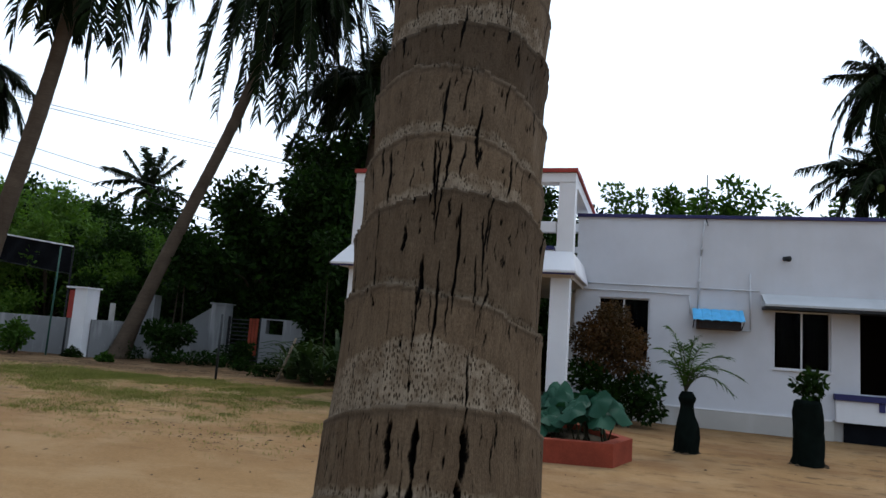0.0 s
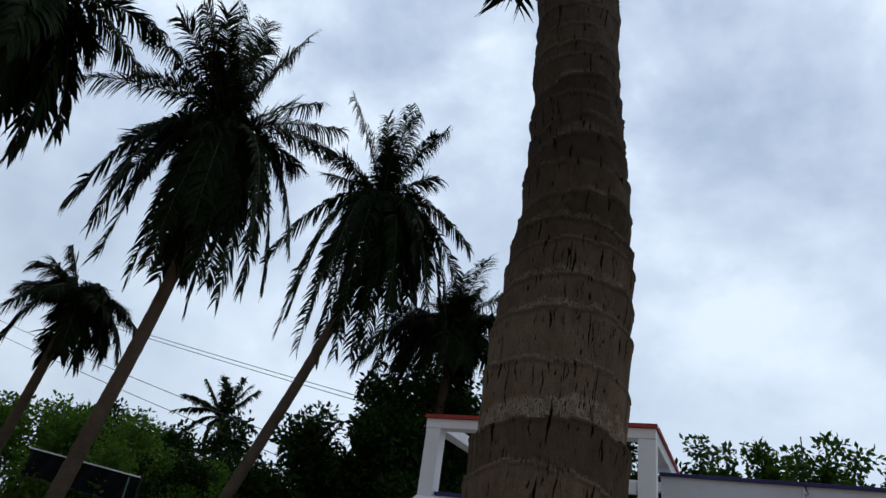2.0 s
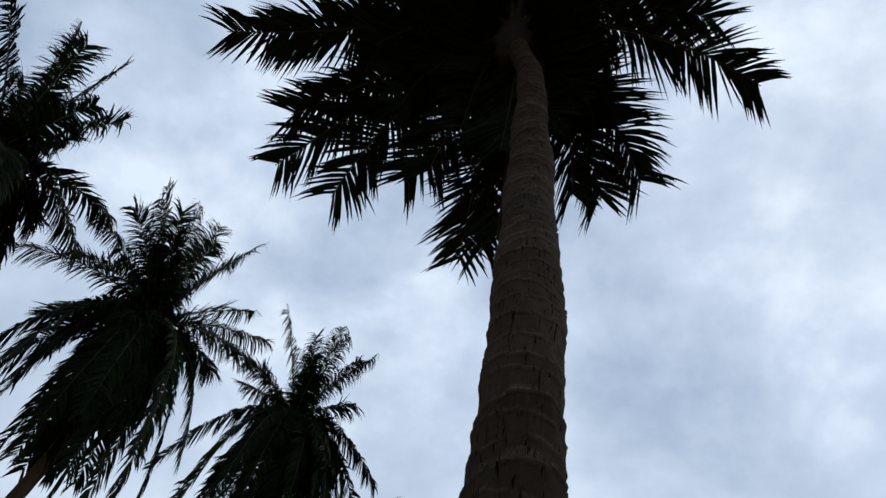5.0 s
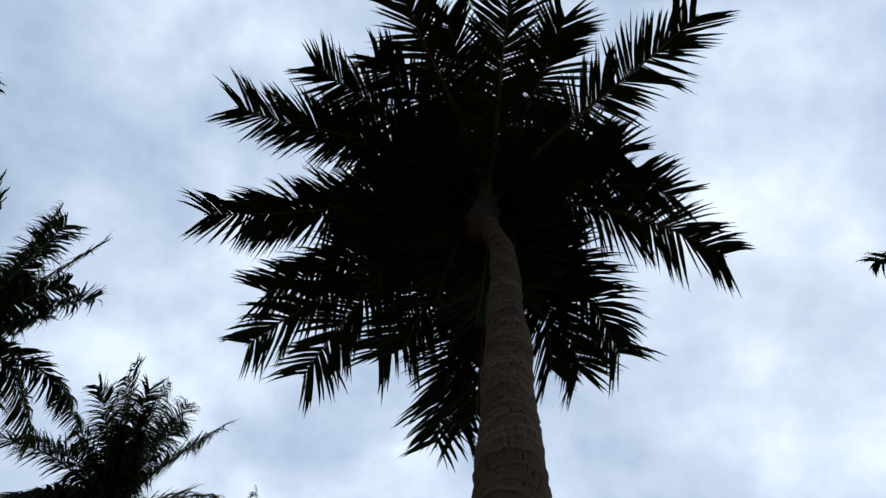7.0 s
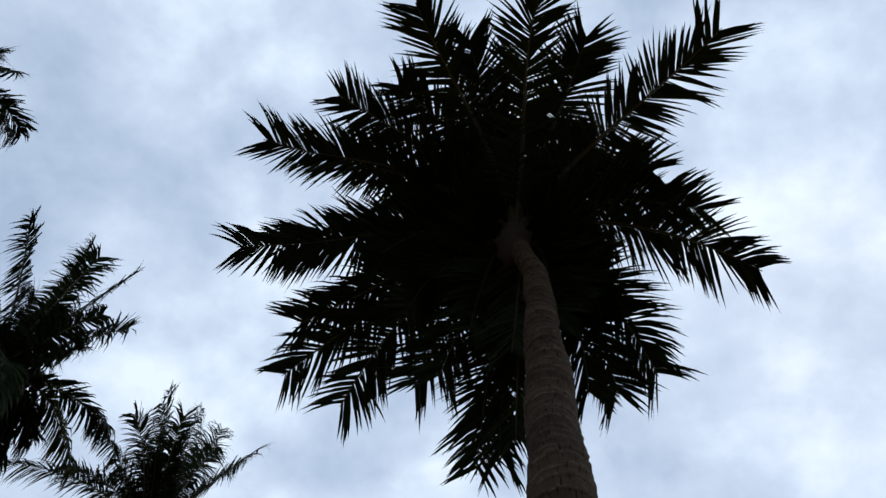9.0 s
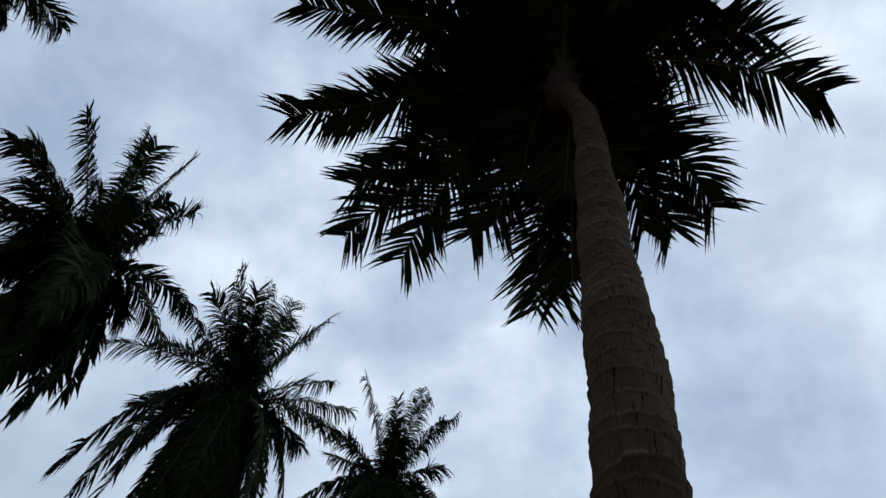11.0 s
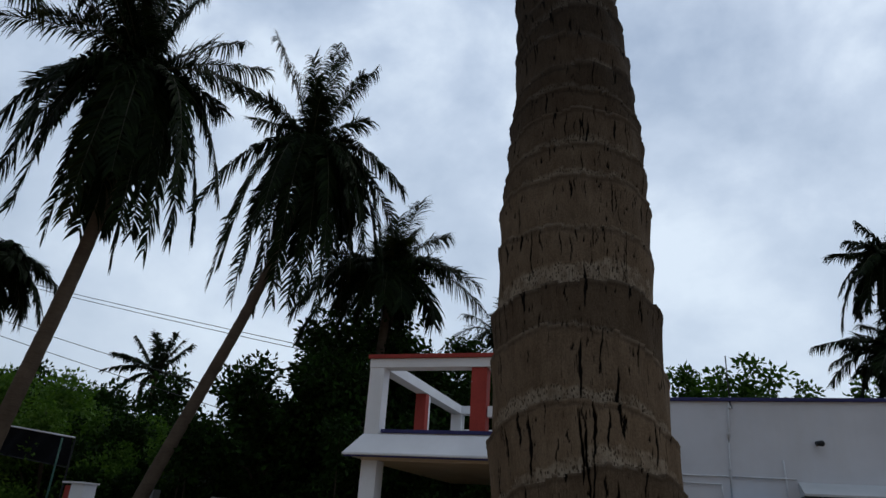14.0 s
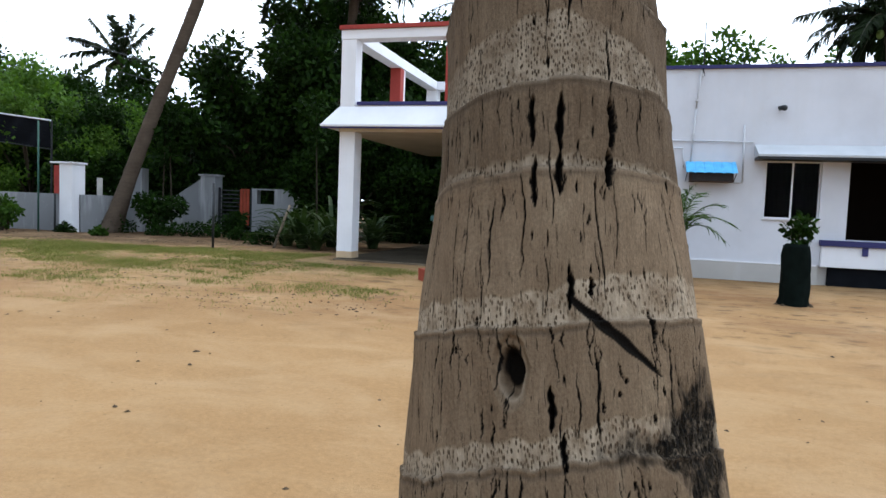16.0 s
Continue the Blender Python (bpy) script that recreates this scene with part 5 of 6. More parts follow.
def broad_plant(x, y, z, h, seed, parent_name="taro_plant"):
    """A clump of long stems, each with a broad wavy shield of a leaf."""
    rr = random.Random(seed)
    ob = thing(parent_name, (x, y, z), "broad blue-green leaved plant growing in the red planter", "plant", "planter plants")
    for i in range(rr.randint(4, 6)):
        a = rr.uniform(0, 6.28)
        top = Vector((x + rr.uniform(0.08, 0.3) * math.cos(a), y + rr.uniform(0.08, 0.3) * math.sin(a), z + h * rr.uniform(0.65, 1.1)))
        base = Vector((x + rr.uniform(-0.05, 0.05), y + rr.uniform(-0.05, 0.05), z))
        v, f = tube([base, base.lerp(top, 0.5) + Vector((0, 0, 0.05)), top], [0.012, 0.01, 0.007], 6)
        mesh_part("stem", v, f, RACHIS, ob)
        R_ = rr.uniform(0.12, 0.2)
        tilt = Matrix.Rotation(a, 4, "Z") @ Matrix.Rotation(rr.uniform(0.4, 1.1), 4, "Y")
        vs, fs = [Vector((0, 0, 0.0))], []
        n = 18
        for ring in (0.5, 1.0):
            for k in range(n):
                t = 2 * math.pi * k / n
                r = R_ * ring * (1 + 0.14 * math.cos(t) - (0.35 if k == n // 2 else 0) * ring)
                vs.append(Vector((r * math.cos(t) * 1.2, r * math.sin(t), 0.03 * ring * math.sin(t * 4 + i) - 0.10 * ring * ring * R_ / 0.2 * abs(math.sin(t)))))
        for k in range(n):
            fs.append((0, 1 + k, 1 + (k + 1) % n))
            fs.append((1 + k, 1 + n + k, 1 + n + (k + 1) % n, 1 + (k + 1) % n))
        vs = [top + tilt @ v for v in vs]
        mesh_part("leaf", vs, fs, LEAF_TARO, ob, "", True)
    return ob


rr = random.Random(8)
for i in range(19):
    t = rr.random()
    x, y = rr.uniform(-2.9, -0.45), rr.uniform(8.85, 10.3)
    if (x - cx) ** 2 / 1.9 + (y - cy) ** 2 / 0.9 > 1:
        x, y = cx + rr.uniform(-0.9, 1.1), cy + rr.uniform(-0.55, 0.55)
    broad_plant(x, y, 0.26, rr.uniform(0.35, 0.6), 200 + i)


# ---- potted palm and wrapped plants ----
def wrapped_pot(loc, h, prof, label):
    """A sagging cloth bag round a plant's root ball."""
    ob = thing("plant_bag", loc, label, "plant pot", "wrapped pots")
    n, rows = 28, 26
    vs, fs = [], []
    for j in range(rows + 1):
        t = j / rows
        r0 = np.interp(t, [p[0] for p in prof], [p[1] for p in prof])
        for k in range(n):
            a = 2 * math.pi * k / n
            r = r0 * (1 + 0.07 * math.sin(a * 3 + t * 5) + 0.05 * math.sin(a * 7 - t * 11)) + 0.012 * noise.noise((math.cos(a) * 2, math.sin(a) * 2, t * 9 + loc[0]))
            vs.append((loc[0] + r * math.cos(a), loc[1] + r * math.sin(a), loc[2] + h * t))
    for j in range(rows):
        for k in range(n):
            fs.append((j * n + k, j * n + (k + 1) % n, (j + 1) * n + (k + 1) % n, (j + 1) * n + k))
    fs.append(tuple(rows * n + k for k in range(n)))
    mesh_part("bag", vs, fs, BAG, ob, "", True)
    bm = bmesh.new()
    q = random.Random(int(loc[0] * 100))
    for i in range(14):
        a = q.uniform(0, 6.28)
        r = prof[0][1] * q.uniform(0.95, 1.25)
        bmesh.ops.create_icosphere(bm, subdivisions=1, radius=q.uniform(0.02, 0.05), matrix=Matrix.Translation((loc[0] + r * math.cos(a), loc[1] + r * math.sin(a), loc[2] + 0.01)))
    part("soil_clods", bm, LITTER, ob)
    return ob


wrapped_pot((0.53, 10.62, gz(0.5, 10.6) - 0.02), 0.90, [(0, 0.17), (0.3, 0.175), (0.5, 0.15), (0.66, 0.10), (0.78, 0.085), (0.9, 0.13), (1, 0.07)], "dark green cloth-wrapped pot tied at the neck, holding a small palm")
wrapped_pot((2.14, 10.75, gz(2.1, 10.7) - 0.02), 0.92, [(0, 0.21), (0.2, 0.2), (0.6, 0.19), (0.9, 0.185), (0.97, 0.18), (1, 0.14)], "tall dark green cloth-wrapped pot standing on the sand")


def areca(x, y, z):
    ob = thing("potted_palm", (x, y, z), "small feathery palm with arching green and yellowing fronds", "palm")
    fr = [(0.78, 0.0, 0.25), (-0.25, 0.05, 0.95), (0.12, -0.05, 0.8), (0.55, -0.2, 0.55), (-0.38, -0.15, 0.62), (0.3, 0.25, 0.75), (-0.1, -0.3, 0.7), (0.68, 0.12, 0.02), (-0.3, 0.3, 0.45), (0.2, -0.4, 0.4), (0.4, 0.2, 0.42)]
    for i, (dx, dy, dz) in enumerate(fr):
        me = frond_data("frond", (dx, dy, dz, 700 + i), LEAF_LIGHT if i in (1, 4) else LEAF_MID, pairs=26, leaf=0.24, width=0.018, arch=0.62 * math.sqrt(dx * dx + dy * dy + dz * dz), droop=0.5, stalk=0.008)
        o = adopt(new("frond", me), ob)
        o.location = (x, y, z)
    return ob


areca(0.5, 10.62, 0.92)


# ---- leafy things ----
def leaf_cloud(centres, count, size, seed, long=1.6, droop=0.25):
    """Verts and faces of many small folded leaves scattered in clumps."""
    q = np.random.default_rng(seed)
    c = np.array([[*p[:3]] for p in centres])
    r = np.array([p[3] for p in centres])
    wts = r ** 2 / (r ** 2).sum()
    pick = q.choice(len(c), count, p=wts)
    d = q.normal(size=(count, 3))
    d /= np.linalg.norm(d, axis=1)[:, None]
    rad = r[pick] * q.random(count) ** 0.45
    pos = c[pick] + d * rad[:, None] * np.array([1, 1, 0.8])
    axis = d + q.normal(size=(count, 3)) * 0.8
    axis[:, 2] -= droop
    axis /= np.linalg.norm(axis, axis=1)[:, None]
    ref = q.normal(size=(count, 3))
    side = np.cross(axis, ref)
    side /= np.linalg.norm(side, axis=1)[:, None]
    nrm = np.cross(side, axis)
    s = size * q.uniform(0.6, 1.3, count)[:, None]
    a = pos
    b = pos + axis * s * long * 0.5 + side * s * 0.42 + nrm * s * 0.12
    e = pos + axis * s * long
    f = pos + axis * s * long * 0.5 - side * s * 0.42 + nrm * s * 0.12
    vs = np.stack((a, b, e, f), 1).reshape(-1, 3)
    i = np.arange(count) * 4
    fs = np.concatenate((np.stack((i, i + 1, i + 2), 1), np.stack((i, i + 2, i + 3), 1)))
    return vs, fs


def fast_mesh(name, vs, fs, material):
    me = bpy.data.meshes.new(name)
    me.vertices.add(len(vs))
    me.vertices.foreach_set("co", np.asarray(vs, dtype=np.float32).reshape(-1))
    k = fs.shape[1]
    me.loops.add(len(fs) * k)
    me.loops.foreach_set("vertex_index", fs.reshape(-1).astype(np.int32))
    me.polygons.add(len(fs))
    me.polygons.foreach_set("loop_start", np.arange(0, len(fs) * k, k, dtype=np.int32))
    me.update(calc_edges=True)
    me.materials.append(material)
    return me


def broadleaf(seed, height, spread, leaves, size, material, label, trunk_r=0.16, low=0.3, name="tree", clump=0.55):
    """A tree at the origin: tapered trunk, limbs, and an uneven crown with gaps."""
    q = random.Random(seed)
    ob = thing(name, (0, 0, 0), label, "tree")
    fork = height * low
    vs, fs = tube([(0, 0, -0.1), (q.uniform(-0.1, 0.1), q.uniform(-0.1, 0.1), fork * 0.5), (q.uniform(-0.2, 0.2), q.uniform(-0.2, 0.2), fork)], [trunk_r * 1.3, trunk_r, trunk_r * 0.8], 9)
    top = Vector(vs[-1])
    centres = []
    for i in range(11):
        a = 6.28 * i / 11 + q.uniform(-0.3, 0.3)
        hgt = q.uniform(low + 0.05, 1.0)
        out = spread * math.sqrt(max(0.05, 1 - abs(hgt - 0.58) * 1.5)) * q.uniform(0.55, 1.1)
        end = Vector((out * math.cos(a), out * math.sin(a), height * hgt * q.uniform(0.9, 1.02)))
        m_ = Vector((0, 0, fork)).lerp(end, 0.5) + Vector((0, 0, 0.12 * height * q.random()))
        v2, f2 = tube([(0, 0, fork * q.uniform(0.7, 1.0)), m_, end], [trunk_r * 0.5, trunk_r * 0.3, trunk_r * 0.08], 6)
        o = len(vs)
        vs += v2
        fs += [tuple(k + o for k in f) for f in f2]
        for t in (0.5, 0.75, 1.0):
            p = m_.lerp(end, t)
            for _ in range(3):
                centres.append((p.x + q.gauss(0, 0.3) * clump, p.y + q.gauss(0, 0.3) * clump, p.z + q.gauss(0, 0.28), clump * q.uniform(0.5, 1.25)))
    mesh_part("trunk", vs, fs, TREE_BARK, ob, "", True)
    lv, lf = leaf_cloud(centres, leaves, size, seed)
    adopt(new("crown", fast_mesh("crown", lv, lf, material)), ob)
    return ob


def place(ob, x, y, s, turn, label="", first=False):
    m = pose(x, y, gz(x, y), 0, 0, turn) @ Matrix.Scale(s, 4)
    if first:
        ob.matrix_basis = m
        return ob
    o = copy_thing(ob, m)
    return o


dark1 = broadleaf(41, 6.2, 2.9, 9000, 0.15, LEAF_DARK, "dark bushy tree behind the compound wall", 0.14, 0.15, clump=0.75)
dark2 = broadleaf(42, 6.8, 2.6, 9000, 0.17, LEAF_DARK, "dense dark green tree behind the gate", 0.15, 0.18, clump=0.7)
light1 = broadleaf(43, 6.0, 2.9, 10000, 0.12, LEAF_LIGHT, "light green feathery tree behind the shade net", 0.12, 0.2, clump=0.65)
airy1 = broadleaf(44, 8.2, 2.8, 4200, 0.16, LEAF_MID, "thin-crowned tree behind the white house", 0.14, 0.4, clump=0.5)
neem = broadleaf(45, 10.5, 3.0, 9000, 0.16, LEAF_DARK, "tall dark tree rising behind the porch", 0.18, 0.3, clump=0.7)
dark1.matrix_basis = pose(-12.2, 20.4, 0.2, 0, 0, 20)
for x, y, s, t in ((-16.0, 21.5, 0.72, 110), (-19.5, 19.5, 0.7, 200), (-9.6, 20.6, 1.0, 75), (-7.0, 21.6, 0.95, 160), (-14.6, 23.0, 0.8, 300), (-5.0, 22.5, 0.9, 10), (-3.0, 22.0, 0.85, 260), (-8.4, 18.8, 0.55, 120), (-26.0, 24.0, 1.1, 30), (-21.5, 25.5, 0.85, 140)):
    place(dark1, x, y, s, t)
dark2.matrix_basis = pose(-11.0, 22.0, 0.2, 0, 0, 0)
for x, y, s, t in ((-17.8, 22.5, 0.66, 60), (-13.2, 21.6, 0.85, 150), (-6.4, 24.0, 1.0, 230), (-4.4, 25.5, 1.0, 300), (-9.0, 25.0, 1.1, 30), (-24.0, 27.0, 1.1, 100)):
    place(dark2, x, y, s, t)
light1.matrix_basis = pose(-22.0, 18.4, 0.2, 0, 0, 0)
for x, y, s, t in ((-19.0, 17.4, 0.75, 120), (-24.5, 20.5, 1.05, 220), (-20.5, 21.5, 0.85, 40), (-26.0, 17.0, 1.0, 300), (-17.2, 19.6, 0.6, 180), (-29.0, 24.0, 1.2, 80)):
    place(light1, x, y, s, t)
airy1.matrix_basis = pose(1.2, 28.0, 0.1, 0, 0, 0)
for x, y, s, t in ((3.4, 28.5, 0.95, 70), (-1.0, 28.0, 0.92, 140), (5.4, 28.0, 0.86, 200), (2.4, 30.5, 1.02, 250), (7.4, 28.5, 0.84, 320), (9.8, 29.0, 0.84, 20), (12.5, 29.0, 0.9, 100), (0.0, 31.0, 1.0, 290)):
    place(airy1, x, y, s, t)
neem.matrix_basis = pose(-10.3, 22.6, 0.2, 0, 0, 0) @ Matrix.Scale(1.0, 4)
for x, y, s, t in ((-8.4, 22.6, 0.8, 100), (-12.0, 24.5, 0.85, 40), (-5.6, 26.5, 0.8, 220)):
    place(neem, x, y, s, t)


def shrub(name, x, y, centres, leaves, size, material, label, category="shrub", stems=5, seed=1):
    ob = thing(name, (x, y, gz(x, y)), label, category)
    q = random.Random(seed)
    z0 = gz(x, y)
    abs_c = [(x + c[0], y + c[1], z0 + c[2], c[3]) for c in centres]
    bm = bmesh.new()
    for i in range(stems):
        c = q.choice(abs_c)
        rod(bm, (x + q.uniform(-0.1, 0.1), y + q.uniform(-0.1, 0.1), z0 - 0.05), c[:3], 0.02, 0.006, 6)
    part("stems", bm, TREE_BARK, ob)
    v, f = leaf_cloud(abs_c, leaves, size, seed)
    adopt(new("foliage", fast_mesh("foliage", v, f, material)), ob)
    return ob


shrub("shrub", -0.72, 13.5, [(-0.1, 0, 1.75, 0.52), (-0.25, 0, 1.3, 0.5), (0.3, 0, 1.55, 0.42), (0.32, 0, 1.1, 0.4), (0.0, 0, 2.05, 0.35), (-0.45, 0.1, 1.6, 0.4)], 9000, 0.042, LEAF_RUST, "rounded russet shrub against the white wall", seed=61)
shrub("shrub", -0.45, 13.2, [(0, 0, 0.5, 0.42), (0.35, 0, 0.75, 0.35), (0.45, 0, 0.35, 0.3), (-0.4, 0, 0.6, 0.4), (-0.7, 0.1, 0.9, 0.4)], 2600, 0.07, LEAF_DARK, "dark green bush under the window", seed=62)
shrub("shrub", 2.16, 10.78, [(0, 0, 1.02, 0.14), (0.1, 0, 1.18, 0.13), (-0.1, 0.02, 1.12, 0.11), (0.02, 0.03, 1.27, 0.08)], 260, 0.07, LEAF_DARK, "young leafy plant in the wrapped pot", "plant", 3, 63)
shrub("shrub", -16.4, 14.1, [(0, 0, 0.35, 0.3), (0.25, 0, 0.55, 0.25), (-0.2, 0, 0.6, 0.25), (0.1, 0, 0.8, 0.18)], 900, 0.08, LEAF_MID, "leafy green bush before the compound wall", seed=64)
shrub("shrub", -13.2, 16.1, [(0, 0, 0.6, 0.45), (0.4, 0.2, 0.8, 0.4), (-0.3, 0, 0.9, 0.35)], 1800, 0.08, LEAF_DARK, "dark bush beside the leaning palm", seed=65)
shrub("shrub", -10.9, 16.6, [(0, 0, 0.3, 0.22), (0.1, 0, 0.55, 0.2), (-0.12, 0, 0.5, 0.2)], 800, 0.07, LEAF_DARK, "green bush beside the gate", seed=66)
for i, (x, y, w_, m_) in enumerate(((-17.6, 14.5, 0.2, LEAF_MID), (-15.0, 14.7, 0.14, LEAF_DARK), (-14.3, 15.9, 0.3, LEAF_DARK), (-12.7, 15.6, 0.2, LEAF_DARK), (-11.6, 16.6, 0.3, LEAF_DARK), (-10.2, 15.6, 0.2, LEAF_DARK),
                                   (-9.6, 16.6, 0.34, LEAF_DARK), (-19.0, 14.4, 0.32, LEAF_MID), (-9.0, 14.6, 0.2, LEAF_DARK), (-13.6, 14.4, 0.12, LEAF_MID))):
    shrub("weed", x, y, [(0, 0, w_ * 0.7, w_), (w_, 0.1, w_ * 0.6, w_ * 0.8), (-w_, 0, w_ * 0.5, w_ * 0.8), (0.2 * w_, 0, w_ * 1.5, w_ * 0.6)], 520, 0.055, m_, "tuft of green weeds at the foot of the wall", "weed", 5, 400 + i)
shrub("shrub", -12.0, 15.9, [(0, 0, 0.2, 0.22), (0.35, 0, 0.25, 0.22), (-0.4, 0, 0.2, 0.2), (0.8, 0.1, 0.2, 0.2)], 700, 0.06, LEAF_DARK, "low weeds at the foot of the wall", seed=67)
# Bushes added as near-black fill for the shade under the trees.
for i, (x, y, s) in enumerate(((-3.7, 18.7, 0.8), (-5.2, 18.8, 0.9), (-2.1, 18.8, 0.85), (-6.4, 18.6, 0.8), (-7.0, 19.2, 1.0), (-4.6, 19.6, 1.15), (-2.9, 19.4, 1.05), (-8.9, 17.6, 0.9), (-6.0, 20.0, 1.3), (-12.4, 19.3, 0.9), (-13.6, 19.5, 1.0), (-14.9, 18.9, 0.95), (-16.2, 18.0, 0.9), (-17.4, 17.4, 0.9), (-11.0, 19.2, 0.85), (-9.8, 19.0, 1.0), (-18.8, 18.2, 1.0), (-20.2, 17.6, 1.0))):
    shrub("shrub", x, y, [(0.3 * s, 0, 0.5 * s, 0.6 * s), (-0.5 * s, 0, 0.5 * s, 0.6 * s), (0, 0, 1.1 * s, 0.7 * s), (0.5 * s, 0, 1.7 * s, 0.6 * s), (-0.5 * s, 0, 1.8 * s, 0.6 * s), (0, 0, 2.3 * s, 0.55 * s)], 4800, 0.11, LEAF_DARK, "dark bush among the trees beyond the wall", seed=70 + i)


def strap_plant(x, y, h, n, seed, label):
    """A rosette of long arching strap leaves."""
    q = random.Random(seed)
    z0 = gz(x, y)
    ob = thing("strap_leaf_plant", (x, y, z0), label, "plant", "strap-leaved plants")
    for i in range(n):
        a = q.uniform(0, 6.28)
        L = h * q.uniform(0.6, 1.1)
        w = 0.05 * q.uniform(0.8, 1.3)
        d = Vector((math.cos(a), math.sin(a), 0))
        s = Vector((-d.y, d.x, 0))
        rise = q.uniform(0.25, 0.95)
        vs, fs = [], []
        for k in range(7):
            t = k / 6
            p = Vector((x, y, z0)) + d * L * (0.08 + 0.75 * t * t) * (1.2 - rise * 0.5) + Vector((0, 0, L * rise * (1.25 * t - 0.62 * t * t * t)))
            ww = w * (1 - t ** 3) + 0.002
            vs += [p - s * ww, p + s * ww + Vector((0, 0, 0)), p + Vector((0, 0, -0.012))]
        for k in range(6):
            o = k * 3
            fs += [(o, o + 2, o + 5, o + 3), (o + 2, o + 1, o + 4, o + 5)]
        mesh_part("leaf", vs, fs, LEAF_STRAP, ob)
    return ob


for i, (x, y, h) in enumerate(((-7.6, 14.2, 1.5), (-7.1, 13.9, 1.1), (-8.2, 14.6, 1.4), (-6.7, 14.5, 1.6), (-7.3, 15.2, 1.9), (-8.6, 15.2, 1.3), (-6.3, 15.4, 1.5))):
    strap_plant(x, y, h, 34, 80 + i, "clump of pale-edged arching strap leaves")

# ---- compound wall, gate and the things along it ----
wall = thing("wall_west", (-16, 15.2, 0.1), "low grey-white compound wall with taller pier", "wall", kind="structure")
boxed("wall_panel", (-34.0, -15.5, 15.2, 15.4, -0.1, 1.24), OLD_WALL, wall, "weathered white wall")
boxed("pier", (-15.5, -15.06, 15.05, 15.5, -0.1, 2.08), WHITE_TRIM, wall, "white pier")
boxed("pier_side", (-15.74, -15.503, 15.1, 15.45, 1.243, 2.03), RED, wall, "red painted pier side")
boxed("pier_cap", (-15.78, -15.02, 15.0, 15.55, 2.083, 2.13), WHITE_TRIM, wall)


def slant_wall(name, a, b, z0, za, zb, t, mat, parent, label=""):
    a, b = Vector((*a, 0)), Vector((*b, 0))
    s = (b - a).normalized().cross(Vector((0, 0, 1))) * t / 2
    vs = [(*(p + k)[:2], z) for p, zt in ((a, za), (b, zb)) for k in (-s, s) for z in (z0, zt)]
    fs = [(0, 1, 3, 2), (4, 6, 7, 5), (0, 4, 5, 1), (2, 3, 7, 6), (1, 5, 7, 3), (0, 2, 6, 4)]
    o = mesh_part(name, vs, fs, mat, parent, label)
    return o


slant_wall("wall_panel", (-15.06, 15.3), (-14.0, 17.9), -0.1, 1.24, 1.24, 0.2, OLD_WALL, wall)
slant_wall("wall_panel", (-14.0, 17.95), (-12.95, 17.98), -0.1, 1.24, 1.88, 0.2, OLD_WALL, wall, "ramped wall end beside the gate")
boxed("gate_pier", (-12.95, -12.45, 17.8, 18.2, -0.1, 1.95), OLD_WALL, wall, "grey gate pier")
boxed("pier_cap", (-13.0, -12.40, 17.75, 18.25, 1.953, 2.0), OLD_WALL, wall)
part("wall_panel", wall_sheet(bmesh.new(), -11.25, -9.7, -0.1, 1.62, 17.95, 0.2, [(-11.08, -10.5, 1.16, 1.58)]), OLD_WALL, wall)
boxed("wall_pier", (-15.0, -14.5, 17.1, 17.4, -0.1, 2.1), OLD_WALL, wall)
gate = thing("gate", (-11.85, 18.0, 0.1), "dark iron bar gate with red vertical boards", "gate")
for x in (-12.42, -11.30):
    boxed("gate_frame", (x, x + 0.05, 17.96, 18.02, 0.15, 1.62), IRON, gate, bevel=0.003)
for i in range(12):
    boxed("gate_bar", (-12.37, -11.31, 17.98, 18.0, 0.2 + i * 0.12, 0.235 + i * 0.12), IRON, gate, bevel=0)
for i in range(3):
    boxed("gate_board", (-11.66 + i * 0.11, -11.57 + i * 0.11, 17.945, 17.965, 0.5, 1.6), BRICK_RED, gate, bevel=0.002)


def pole(x, y, top, r, mat, label, name="fence_post", lean=(0, 0)):
    z = gz(x, y) - 0.05
    o = part(name, rod(bmesh.new(), (x, y, z), (x + lean[0], y + lean[1], top), r, r * 0.9, 8), mat, None, "", True)
    return tagged(o, label, "post", "yard posts")


pole(-15.75, 14.6, 3.2, 0.025, GREEN_POLE, "thin green metal pole before the wall", "metal_pole")
pole(-15.6, 15.0, 1.25, 0.03, IRON, "short dark post against the wall")
pole(-15.3, 16.3, 1.75, 0.085, CONCRETE, "rough concrete stump post", "concrete_post")
pole(-9.0, 12.75, 1.62, 0.028, IRON, "dark iron post with wire at the grass edge", "iron_post")
pole(-8.05, 13.65, 1.2, 0.03, WOOD, "leaning weathered stick at the grass edge", "wooden_stake", (0.3, 0.2))
pole(-17.9, 14.3, 2.6, 0.025, GREEN_POLE, "thin green metal pole before the wall", "metal_pole")
for i, (x, y, h, lx) in enumerate(((-13.4, 17.1, 3.6, -0.15), (-13.7, 17.0, 3.2, 0.1), (-8.4, 16.6, 3.8, -0.12))):
    t_ = thing("sapling", (x, y, 0.15), "thin bare-stemmed sapling beside the wall", "sapling", "saplings")
    part("stem", rod(bmesh.new(), (x, y, 0.1), (x + lx, y, h), 0.03, 0.012, 6), TREE_BARK, t_)
    v, f = leaf_cloud([(x + lx, y, h, 0.55), (x + lx * 0.7, y, h * 0.8, 0.4)], 420, 0.12, 300 + i)
    adopt(new("foliage", fast_mesh("foliage", v, f, LEAF_DARK)), t_)

